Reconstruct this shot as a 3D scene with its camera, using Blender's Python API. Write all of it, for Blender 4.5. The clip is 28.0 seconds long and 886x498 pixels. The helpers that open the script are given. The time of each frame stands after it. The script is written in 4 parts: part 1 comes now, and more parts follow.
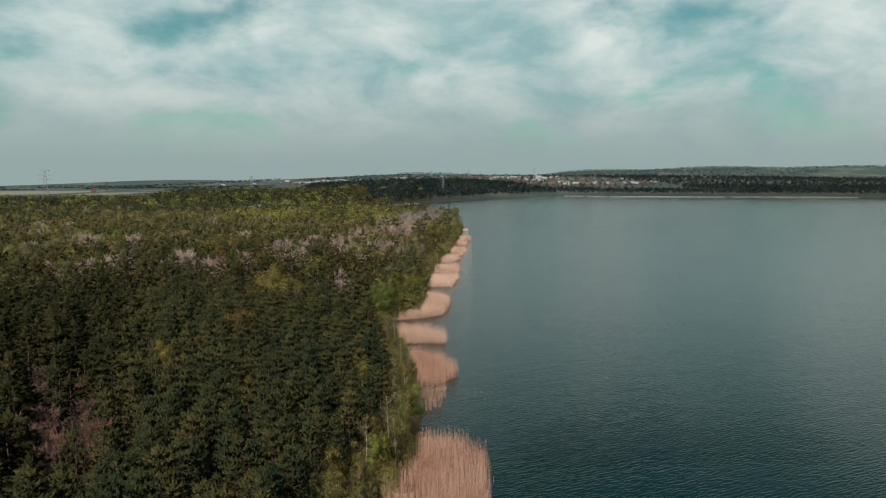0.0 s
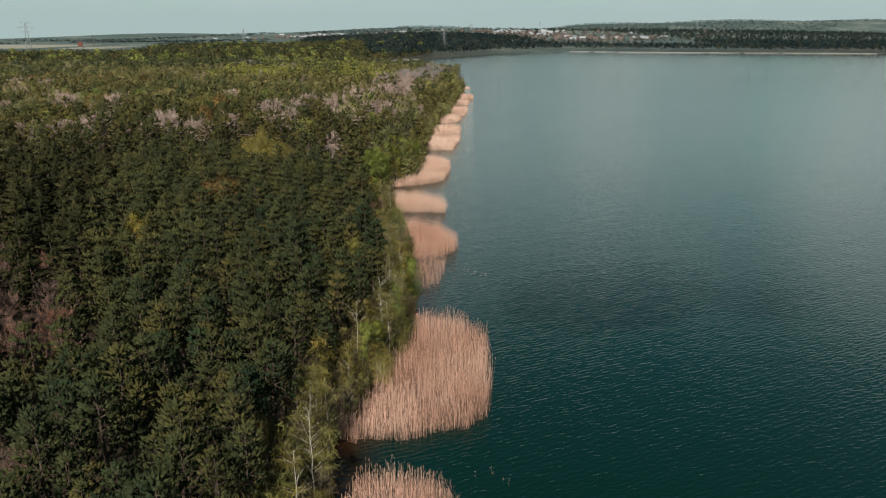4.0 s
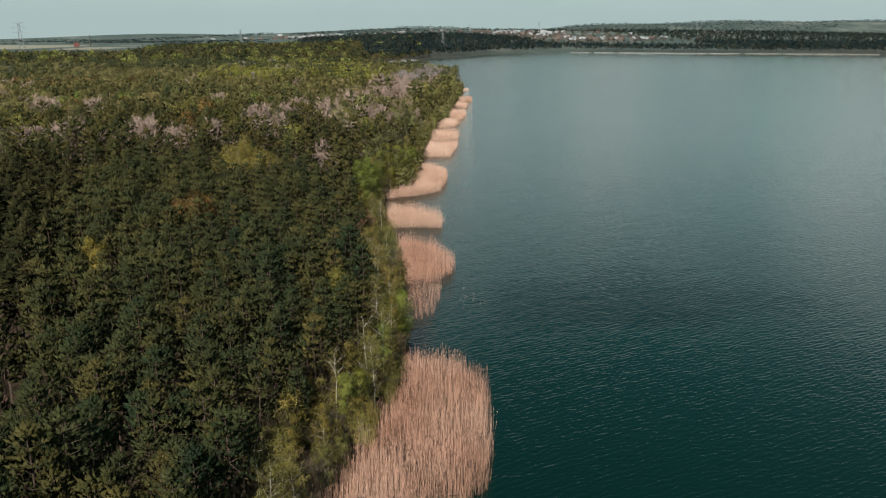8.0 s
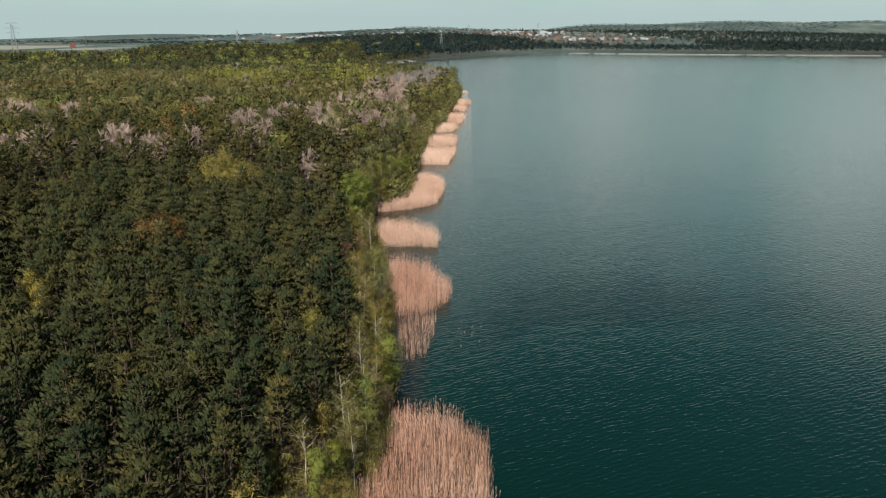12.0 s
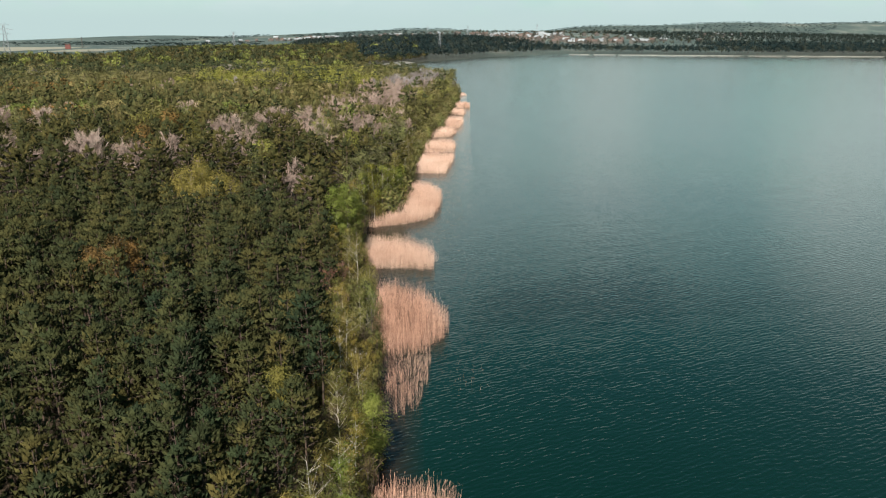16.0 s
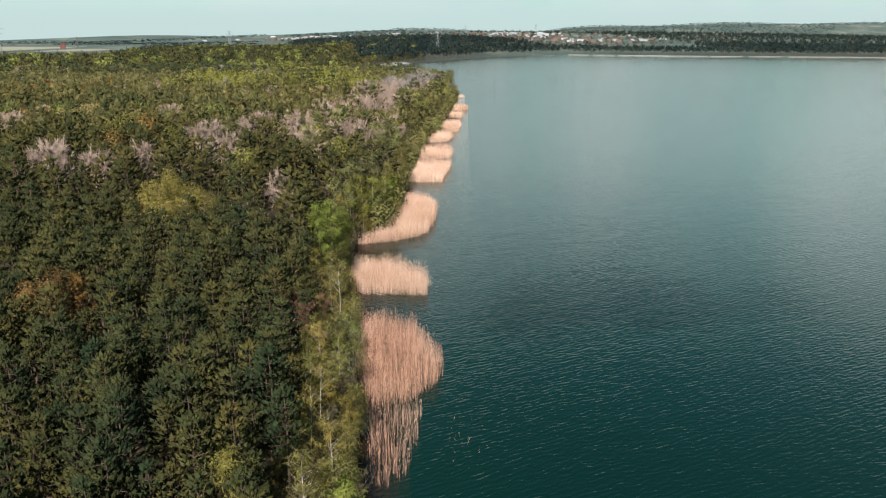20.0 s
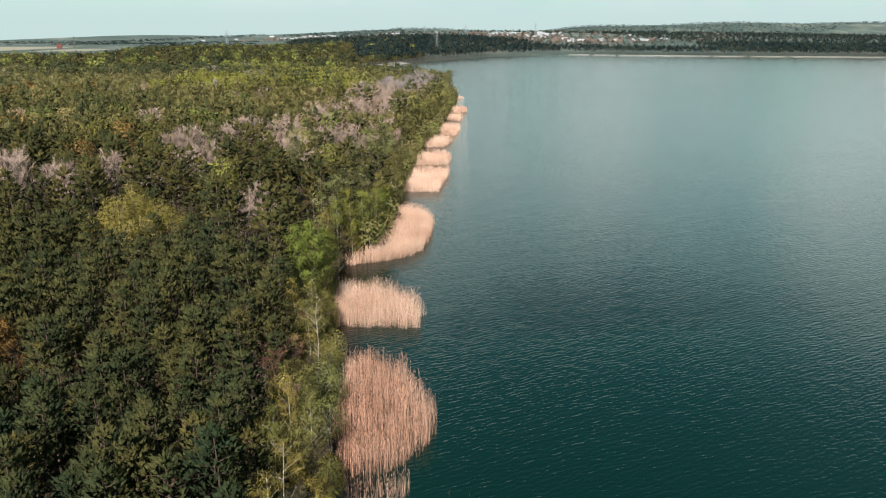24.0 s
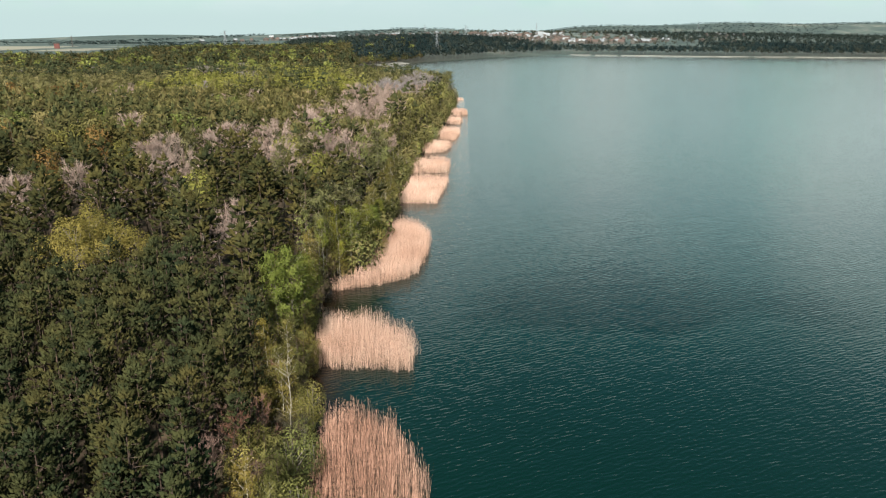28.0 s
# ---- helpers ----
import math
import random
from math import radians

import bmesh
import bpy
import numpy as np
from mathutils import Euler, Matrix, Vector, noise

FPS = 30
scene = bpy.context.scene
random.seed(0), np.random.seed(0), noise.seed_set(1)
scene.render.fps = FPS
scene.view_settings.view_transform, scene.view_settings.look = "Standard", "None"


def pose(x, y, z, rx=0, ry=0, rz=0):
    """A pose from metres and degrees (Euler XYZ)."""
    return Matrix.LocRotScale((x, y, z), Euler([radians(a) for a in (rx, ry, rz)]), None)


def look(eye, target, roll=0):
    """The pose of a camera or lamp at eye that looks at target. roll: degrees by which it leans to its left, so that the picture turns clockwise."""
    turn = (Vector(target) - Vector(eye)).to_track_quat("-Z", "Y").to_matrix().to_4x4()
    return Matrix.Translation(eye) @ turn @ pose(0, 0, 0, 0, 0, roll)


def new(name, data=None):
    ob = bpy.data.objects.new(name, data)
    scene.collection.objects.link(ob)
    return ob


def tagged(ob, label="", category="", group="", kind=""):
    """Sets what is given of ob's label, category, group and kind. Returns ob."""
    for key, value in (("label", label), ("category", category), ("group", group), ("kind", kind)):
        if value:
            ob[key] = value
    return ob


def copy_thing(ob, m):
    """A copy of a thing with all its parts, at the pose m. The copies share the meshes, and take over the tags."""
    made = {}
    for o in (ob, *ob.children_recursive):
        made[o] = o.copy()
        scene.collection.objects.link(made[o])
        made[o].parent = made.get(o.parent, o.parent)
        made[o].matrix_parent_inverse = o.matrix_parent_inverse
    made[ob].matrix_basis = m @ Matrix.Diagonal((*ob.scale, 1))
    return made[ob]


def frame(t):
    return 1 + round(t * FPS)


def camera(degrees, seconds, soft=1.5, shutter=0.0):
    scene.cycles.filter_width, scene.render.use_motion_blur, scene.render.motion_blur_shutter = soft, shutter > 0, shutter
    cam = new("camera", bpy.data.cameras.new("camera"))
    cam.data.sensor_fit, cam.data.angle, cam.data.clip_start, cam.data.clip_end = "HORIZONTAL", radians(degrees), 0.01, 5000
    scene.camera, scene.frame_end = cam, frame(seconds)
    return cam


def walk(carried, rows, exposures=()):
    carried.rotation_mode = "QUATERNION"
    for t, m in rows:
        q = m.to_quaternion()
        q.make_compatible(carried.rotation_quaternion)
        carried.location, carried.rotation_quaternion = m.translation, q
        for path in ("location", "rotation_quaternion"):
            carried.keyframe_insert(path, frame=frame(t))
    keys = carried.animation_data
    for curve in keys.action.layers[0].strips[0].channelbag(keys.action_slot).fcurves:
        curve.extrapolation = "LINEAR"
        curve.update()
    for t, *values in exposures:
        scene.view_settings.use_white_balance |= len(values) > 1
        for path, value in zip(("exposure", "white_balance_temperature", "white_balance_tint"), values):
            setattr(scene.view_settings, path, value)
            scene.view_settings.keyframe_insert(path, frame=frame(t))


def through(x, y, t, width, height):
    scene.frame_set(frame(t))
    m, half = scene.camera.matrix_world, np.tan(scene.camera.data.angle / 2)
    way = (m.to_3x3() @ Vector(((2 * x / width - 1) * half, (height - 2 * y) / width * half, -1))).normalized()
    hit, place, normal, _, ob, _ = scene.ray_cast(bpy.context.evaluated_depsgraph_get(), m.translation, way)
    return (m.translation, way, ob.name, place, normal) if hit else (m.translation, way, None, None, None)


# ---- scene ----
cam = camera(63.48, 28.0, soft=1.2)
PATH = [
    (0.0, pose(0.00, 0.00, 40.15, 84.30, 0.21, -7.10)),
    (0.5, pose(0.17, 1.01, 40.06, 81.83, 0.21, -7.07)),
    (1.0, pose(0.35, 2.16, 40.01, 77.16, 0.20, -7.02)),
    (1.5, pose(0.52, 3.50, 39.99, 73.46, 0.17, -6.99)),
    (2.0, pose(0.76, 4.87, 39.98, 73.08, 0.14, -6.98)),
    (2.5, pose(0.99, 6.30, 39.97, 73.08, 0.12, -6.98)),
    (3.5, pose(1.45, 9.23, 39.96, 73.09, 0.09, -6.99)),
    (5.5, pose(2.45, 15.29, 40.00, 73.09, 0.06, -7.03)),
    (7.0, pose(3.27, 20.02, 40.02, 73.11, 0.06, -7.05)),
    (9.0, pose(4.42, 26.46, 40.06, 73.14, 0.08, -7.09)),
    (11.0, pose(5.51, 32.93, 40.18, 73.16, 0.05, -7.12)),
    (12.5, pose(6.29, 37.89, 40.23, 73.17, 0.02, -7.16)),
    (14.5, pose(7.32, 44.74, 40.09, 73.23, 0.02, -7.22)),
    (16.0, pose(8.16, 49.74, 39.96, 73.26, 0.06, -7.26)),
    (18.0, pose(9.35, 56.24, 39.89, 73.26, 0.06, -7.32)),
    (20.0, pose(10.40, 62.66, 39.93, 73.27, -0.01, -7.39)),
    (21.5, pose(11.23, 67.53, 39.97, 73.27, -0.04, -7.42)),
    (23.5, pose(12.48, 74.07, 39.95, 73.25, 0.01, -7.42)),
    (25.0, pose(13.40, 78.99, 39.94, 73.24, 0.02, -7.40)),
    (26.5, pose(14.22, 83.98, 39.92, 73.24, 0.00, -7.38)),
    (28.0, pose(14.98, 89.05, 39.90, 73.24, -0.04, -7.38)),
]
EXPOSURES = [(0.0, 0.58), (1.0, 0.74), (2.0, 0.97), (8.0, 0.98), (12.0, 1.14), (15.0, 1.38), (21.0, 1.5), (28.0, 1.55)]
walk(cam, PATH, EXPOSURES)

# ---- light: a bright, half-clouded spring sky ----
SUN_ELEV, SUN_AZ = radians(47), radians(200)        # azimuth clockwise from +y
world = bpy.data.worlds.new("world")
scene.world = world
world.use_nodes = True
wt = world.node_tree
wt.nodes.clear()


def wnode(kind, **values):
    n = wt.nodes.new(kind)
    for key, value in values.items():
        n.inputs[key].default_value = value
    return n


w_out = wnode("ShaderNodeOutputWorld")
w_sky = wnode("ShaderNodeTexSky")
w_sky.sky_type, w_sky.sun_disc = "NISHITA", False
w_sky.sun_elevation, w_sky.sun_rotation = SUN_ELEV, SUN_AZ
w_sky.air_density, w_sky.dust_density = 1.2, 0.6
w_bg = wnode("ShaderNodeBackground", Strength=0.05)
w_teal = wt.nodes.new("ShaderNodeMix")
w_teal.data_type, w_teal.blend_type = "RGBA", "MULTIPLY"
w_teal.inputs[0].default_value = 1.0
w_teal.inputs[7].default_value = (0.40, 0.86, 0.74, 1)
wt.links.new(w_sky.outputs["Color"], w_teal.inputs[6])
wt.links.new(w_teal.outputs[2], w_bg.inputs["Color"])
w_co = wnode("ShaderNodeTexCoord")
w_sep = wnode("ShaderNodeSeparateXYZ")
wt.links.new(w_co.outputs["Generated"], w_sep.inputs[0])


def wmath(op, a, b):
    n = wt.nodes.new("ShaderNodeMath")
    n.operation = op
    for k, v in enumerate((a, b)):
        if isinstance(v, (int, float)):
            n.inputs[k].default_value = v
        else:
            wt.links.new(v, n.inputs[k])
    return n.outputs[0]


# clouds are puffs, flattened and crowded a little towards the horizon
up = wmath("ADD", wmath("MULTIPLY", wmath("MAXIMUM", w_sep.outputs["Z"], 0.0), 0.5), 0.5)
w_vec = wnode("ShaderNodeCombineXYZ")
wt.links.new(wmath("DIVIDE", w_sep.outputs["X"], up), w_vec.inputs[0])
wt.links.new(wmath("DIVIDE", w_sep.outputs["Y"], up), w_vec.inputs[1])
wt.links.new(wmath("MULTIPLY", w_sep.outputs["Z"], 3.2), w_vec.inputs[2])
w_n1 = wnode("ShaderNodeTexNoise", Scale=2.7, Detail=7.0, Roughness=0.5, Distortion=0.1)
wt.links.new(w_vec.outputs[0], w_n1.inputs["Vector"])
w_cover = wnode("ShaderNodeMapRange")
w_cover.interpolation_type = "SMOOTHSTEP"
for key, value in (("From Min", 0.32), ("From Max", 0.50), ("To Min", 0.06), ("To Max", 1.0)):
    w_cover.inputs[key].default_value = value
# overhead one looks up between the clouds, low down they close up
w_high = wnode("ShaderNodeMapRange")
w_high.interpolation_type = "SMOOTHSTEP"
for key, value in (("From Min", 0.30), ("From Max", 0.47), ("To Min", 0.0), ("To Max", 0.6)):
    w_high.inputs[key].default_value = value
wt.links.new(w_sep.outputs["Z"], w_high.inputs["Value"])
wt.links.new(wmath("SUBTRACT", w_n1.outputs[0], w_high.outputs[0]), w_cover.inputs["Value"])
w_n2 = wnode("ShaderNodeTexNoise", Scale=3.4, Detail=8.0, Roughness=0.58, Distortion=0.3)
wt.links.new(w_vec.outputs[0], w_n2.inputs["Vector"])
w_shade = wnode("ShaderNodeValToRGB")
w_shade.color_ramp.elements[0].position, w_shade.color_ramp.elements[0].color = 0.36, (0.29, 0.465, 0.475, 1)
w_shade.color_ramp.elements[1].position, w_shade.color_ramp.elements[1].color = 0.66, (0.70, 0.765, 0.735, 1)
wt.links.new(w_n2.outputs[0], w_shade.inputs[0])
w_low = wnode("ShaderNodeMapRange")
w_low.interpolation_type = "SMOOTHSTEP"
for key, value in (("From Min", 0.01), ("From Max", 0.17), ("To Min", 1.0), ("To Max", 0.0)):
    w_low.inputs[key].default_value = value
wt.links.new(w_sep.outputs["Z"], w_low.inputs["Value"])
w_pale = wt.nodes.new("ShaderNodeMix")
w_pale.data_type = "RGBA"
wt.links.new(w_low.outputs[0], w_pale.inputs[0])
wt.links.new(w_shade.outputs[0], w_pale.inputs[6])
w_pale.inputs[7].default_value = (0.30, 0.385, 0.38, 1)
w_cloud = wnode("ShaderNodeBackground", Strength=0.67)
wt.links.new(w_pale.outputs[2], w_cloud.inputs["Color"])
w_mix = wnode("ShaderNodeMixShader")
wt.links.new(wmath("MAXIMUM", w_cover.outputs[0], w_low.outputs[0]), w_mix.inputs[0])
wt.links.new(w_bg.outputs[0], w_mix.inputs[1])
wt.links.new(w_cloud.outputs[0], w_mix.inputs[2])
wt.links.new(w_mix.outputs[0], w_out.inputs["Surface"])

sun = new("sun", bpy.data.lights.new("sun", "SUN"))
sun.data.energy, sun.data.angle, sun.data.color = 5.0, radians(2.0), (1.0, 0.94, 0.86)
sun.matrix_world = look((0, 0, 300), Vector((0, 0, 300)) - Vector((math.sin(SUN_AZ) * math.cos(SUN_ELEV), math.cos(SUN_AZ) * math.cos(SUN_ELEV), math.sin(SUN_ELEV))))

# ---- materials ----
def material(name, rough=0.8, spec=0.3):
    m = bpy.data.materials.new(name)
    m.use_nodes = True
    b = m.node_tree.nodes["Principled BSDF"]
    b.inputs["Roughness"].default_value = rough
    b.inputs["Specular IOR Level"].default_value = spec
    return m, m.node_tree, b


def add_noise(nt, scale, detail=3.0, rough=0.55, squash=None, turn=0.0):
    """Noise in world metres: scale is in turns a metre."""
    geo = nt.nodes.new("ShaderNodeNewGeometry")
    n = nt.nodes.new("ShaderNodeTexNoise")
    n.inputs["Scale"].default_value = scale
    n.inputs["Detail"].default_value = detail
    n.inputs["Roughness"].default_value = rough
    src = geo.outputs["Position"]
    if squash:
        mp = nt.nodes.new("ShaderNodeMapping")
        mp.vector_type = "TEXTURE"
        mp.inputs["Rotation"].default_value = (0, 0, radians(turn))
        mp.inputs["Scale"].default_value = squash
        nt.links.new(src, mp.inputs["Vector"])
        src = mp.outputs["Vector"]
    nt.links.new(src, n.inputs["Vector"])
    return n.outputs[0]


def ramp(nt, value, *stops):
    r = nt.nodes.new("ShaderNodeValToRGB")
    while len(r.color_ramp.elements) < len(stops):
        r.color_ramp.elements.new(0.5)
    for e, (at, col) in zip(r.color_ramp.elements, stops):
        e.position, e.color = at, (*col, 1)
    nt.links.new(value, r.inputs[0])
    return r.outputs[0]


def mix(nt, how, factor, a, b):
    n = nt.nodes.new("ShaderNodeMix")
    n.data_type, n.blend_type = "RGBA", how
    for k, v in ((0, factor), (6, a), (7, b)):
        if isinstance(v, (int, float)):
            n.inputs[k].default_value = v
        elif isinstance(v, tuple):
            n.inputs[k].default_value = (*v, 1)
        else:
            nt.links.new(v, n.inputs[k])
    return n.outputs[2]


def leafy(name, dark, mid, light, patch=0.22, through=0.25, rough=0.6, vary=0.14, trees=((0.74, 0.86, 0.92), (1.0, 1.0, 1.0), (1.26, 1.1, 0.9))):
    """Foliage: tone by leaf, by tree-sized patch and by object."""
    m, nt, b = material(name, rough, 0.02)
    geo = nt.nodes.new("ShaderNodeNewGeometry")
    info = nt.nodes.new("ShaderNodeObjectInfo")
    base = ramp(nt, add_noise(nt, patch, 2.0), (0.34, dark), (0.5, mid), (0.66, light))
    leaf = ramp(nt, geo.outputs["Random Per Island"], (0.0, (1 - vary,) * 3), (1.0, (1 + vary,) * 3))
    tree = ramp(nt, info.outputs["Random"], (0.0, trees[0]), (0.5, trees[1]), (1.0, trees[2]))
    col = mix(nt, "MULTIPLY", 1.0, mix(nt, "MULTIPLY", 1.0, base, leaf), tree)
    nt.links.new(col, b.inputs["Base Color"])
    if through:
        t = nt.nodes.new("ShaderNodeBsdfTranslucent")
        nt.links.new(col, t.inputs["Color"])
        mx = nt.nodes.new("ShaderNodeMixShader")
        mx.inputs[0].default_value = through
        nt.links.new(b.outputs[0], mx.inputs[1])
        nt.links.new(t.outputs[0], mx.inputs[2])
        nt.links.new(mx.outputs[0], nt.nodes["Material Output"].inputs["Surface"])
    return m


def plain(name, a, b2, scale=0.6, rough=0.85, spec=0.25, detail=4.0):
    m, nt, b = material(name, rough, spec)
    info = nt.nodes.new("ShaderNodeObjectInfo")
    col = ramp(nt, add_noise(nt, scale, detail), (0.3, a), (0.7, b2))
    tone = ramp(nt, info.outputs["Random"], (0.0, (0.85, 0.85, 0.85)), (1.0, (1.15, 1.15, 1.15)))
    nt.links.new(mix(nt, "MULTIPLY", 1.0, col, tone), b.inputs["Base Color"])
    return m


M_PINE = leafy("pine_needles", (0.0142, 0.0190, 0.0094), (0.0232, 0.0255, 0.0104), (0.0350, 0.0330, 0.0124), 0.2, 0.05, 0.9, 0.36, ((0.70, 0.86, 0.95), (1.0, 1.0, 1.0), (1.24, 1.08, 0.96)))
# lighter needle colour, for pines beyond y 275
M_PINE_FAR = leafy("lighter_pine_needles", (0.021, 0.027, 0.0135), (0.034, 0.037, 0.0165), (0.054, 0.050, 0.023), 0.14, 0.05, 0.9, 0.34)
M_PINE_OLD = leafy("brownish_pine_needles", (0.0105, 0.0118, 0.0052), (0.0172, 0.0164, 0.0066), (0.028, 0.0236, 0.0092), 0.2, 0.05, 0.9, 0.34)
# the two distant woods have air haze mixed in: bluish conifers, greyed broadleaf
M_FARWOOD = leafy("haze_tinted_conifers", (0.016, 0.025, 0.024), (0.021, 0.031, 0.029), (0.029, 0.038, 0.034), 0.01, 0.4, 0.9)
M_FARLEAF = leafy("haze_greyed_broadleaf_wood", (0.027, 0.032, 0.025), (0.036, 0.040, 0.030), (0.048, 0.050, 0.037), 0.01, 0.4, 0.9)
M_FARMIX = leafy("mixed_wood_crowns", (0.030, 0.034, 0.017), (0.050, 0.049, 0.023), (0.082, 0.072, 0.034), 0.03, 0.3, 0.9)
M_GREEN = leafy("fresh_green_leaves", (0.104, 0.110, 0.027), (0.150, 0.153, 0.040), (0.20, 0.194, 0.056), 0.12, 0.4)
M_FRESH = leafy("lush_green_leaves", (0.118, 0.130, 0.028), (0.162, 0.174, 0.038), (0.21, 0.215, 0.052), 0.3, 0.45)
M_OLIVE = leafy("young_birch_leaves", (0.078, 0.077, 0.029), (0.120, 0.112, 0.045), (0.175, 0.150, 0.070), 0.09, 0.35)
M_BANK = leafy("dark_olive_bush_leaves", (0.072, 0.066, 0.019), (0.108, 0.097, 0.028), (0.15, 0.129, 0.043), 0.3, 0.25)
M_WILLOW = leafy("pale_willow_catkins", (0.115, 0.115, 0.036), (0.165, 0.156, 0.048), (0.22, 0.198, 0.066), 0.2, 0.3)
M_YELLOW = leafy("olive_yellow_leaves", (0.082, 0.077, 0.021), (0.112, 0.104, 0.029), (0.15, 0.135, 0.041), 0.3, 0.3)
M_MAPLE = leafy("pale_olive_yellow_leaves", (0.086, 0.083, 0.027), (0.120, 0.113, 0.037), (0.16, 0.145, 0.050), 0.3, 0.3)
M_RUST = leafy("rust_brown_leaves", (0.070, 0.044, 0.017), (0.100, 0.063, 0.024), (0.14, 0.090, 0.036), 0.2, 0.2)
M_TWIG = leafy("bare_mauve_twigs", (0.145, 0.110, 0.101), (0.20, 0.157, 0.146), (0.27, 0.22, 0.203), 0.12, 0.0, 0.85)
M_TWIG_RED = leafy("bare_red_brown_twigs", (0.075, 0.042, 0.033), (0.115, 0.066, 0.052), (0.165, 0.104, 0.083), 0.2, 0.0, 0.85)
M_SHRUB = leafy("grey_brown_shrub_twigs", (0.038, 0.032, 0.019), (0.058, 0.048, 0.028), (0.088, 0.073, 0.044), 0.3, 0.0, 0.85)
M_BARK = plain("pine_bark", (0.032, 0.023, 0.018), (0.070, 0.046, 0.032), 2.0)
M_BIRCH = plain("birch_bark", (0.20, 0.17, 0.14), (0.40, 0.36, 0.30), 3.0)
M_GREYBARK = plain("grey_bark", (0.11, 0.09, 0.075), (0.20, 0.17, 0.145), 2.0)
M_REED = leafy("dry_reed", (0.31, 0.172, 0.120), (0.38, 0.222, 0.160), (0.46, 0.288, 0.214), 0.10, 0.06, 0.8, 0.4, ((0.97, 0.95, 0.94), (1.0, 1.0, 1.0), (1.03, 1.03, 1.04)))
# paler, less saturated reed colour for the fifth bed and all beyond
M_REED_PALE = leafy("pale_dry_reed", (0.375, 0.238, 0.176), (0.445, 0.298, 0.226), (0.51, 0.365, 0.285), 0.10, 0.06, 0.8, 0.3, ((0.97, 0.95, 0.94), (1.0, 1.0, 1.0), (1.03, 1.03, 1.04)))
M_SAND = plain("pale_sand", (0.12, 0.115, 0.10), (0.19, 0.18, 0.155), 0.02)
M_WALL = plain("house_plaster", (0.050, 0.047, 0.042), (0.085, 0.080, 0.071), 0.02)
M_ROOF = plain("clay_roof_tiles", (0.050, 0.037, 0.031), (0.078, 0.056, 0.046), 0.05)
M_REDWALL = plain("red_painted_wall", (0.10, 0.038, 0.032), (0.13, 0.05, 0.042), 0.05)
M_STEEL = plain("grey_galvanised_steel", (0.12, 0.13, 0.135), (0.19, 0.20, 0.205), 0.3, 0.6)
M_FIELD = plain("pale_spring_field", (0.10, 0.095, 0.070), (0.14, 0.128, 0.095), 0.01)


def ground_material():
    m, nt, b = material("forest_and_hazed_meadow_ground", 0.95, 0.1)
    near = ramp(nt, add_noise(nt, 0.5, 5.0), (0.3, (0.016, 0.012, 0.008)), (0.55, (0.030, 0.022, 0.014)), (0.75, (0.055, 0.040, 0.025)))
    # distance haze is put into the far colour as a bluish tint
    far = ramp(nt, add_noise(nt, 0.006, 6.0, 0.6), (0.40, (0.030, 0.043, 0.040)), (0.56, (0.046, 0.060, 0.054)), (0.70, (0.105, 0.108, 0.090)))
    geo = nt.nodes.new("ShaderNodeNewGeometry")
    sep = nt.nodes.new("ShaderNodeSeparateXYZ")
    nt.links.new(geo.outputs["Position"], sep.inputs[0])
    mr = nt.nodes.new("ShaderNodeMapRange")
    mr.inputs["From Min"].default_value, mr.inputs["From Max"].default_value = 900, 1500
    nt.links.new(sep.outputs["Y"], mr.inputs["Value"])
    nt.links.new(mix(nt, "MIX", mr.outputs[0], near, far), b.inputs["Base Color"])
    return m


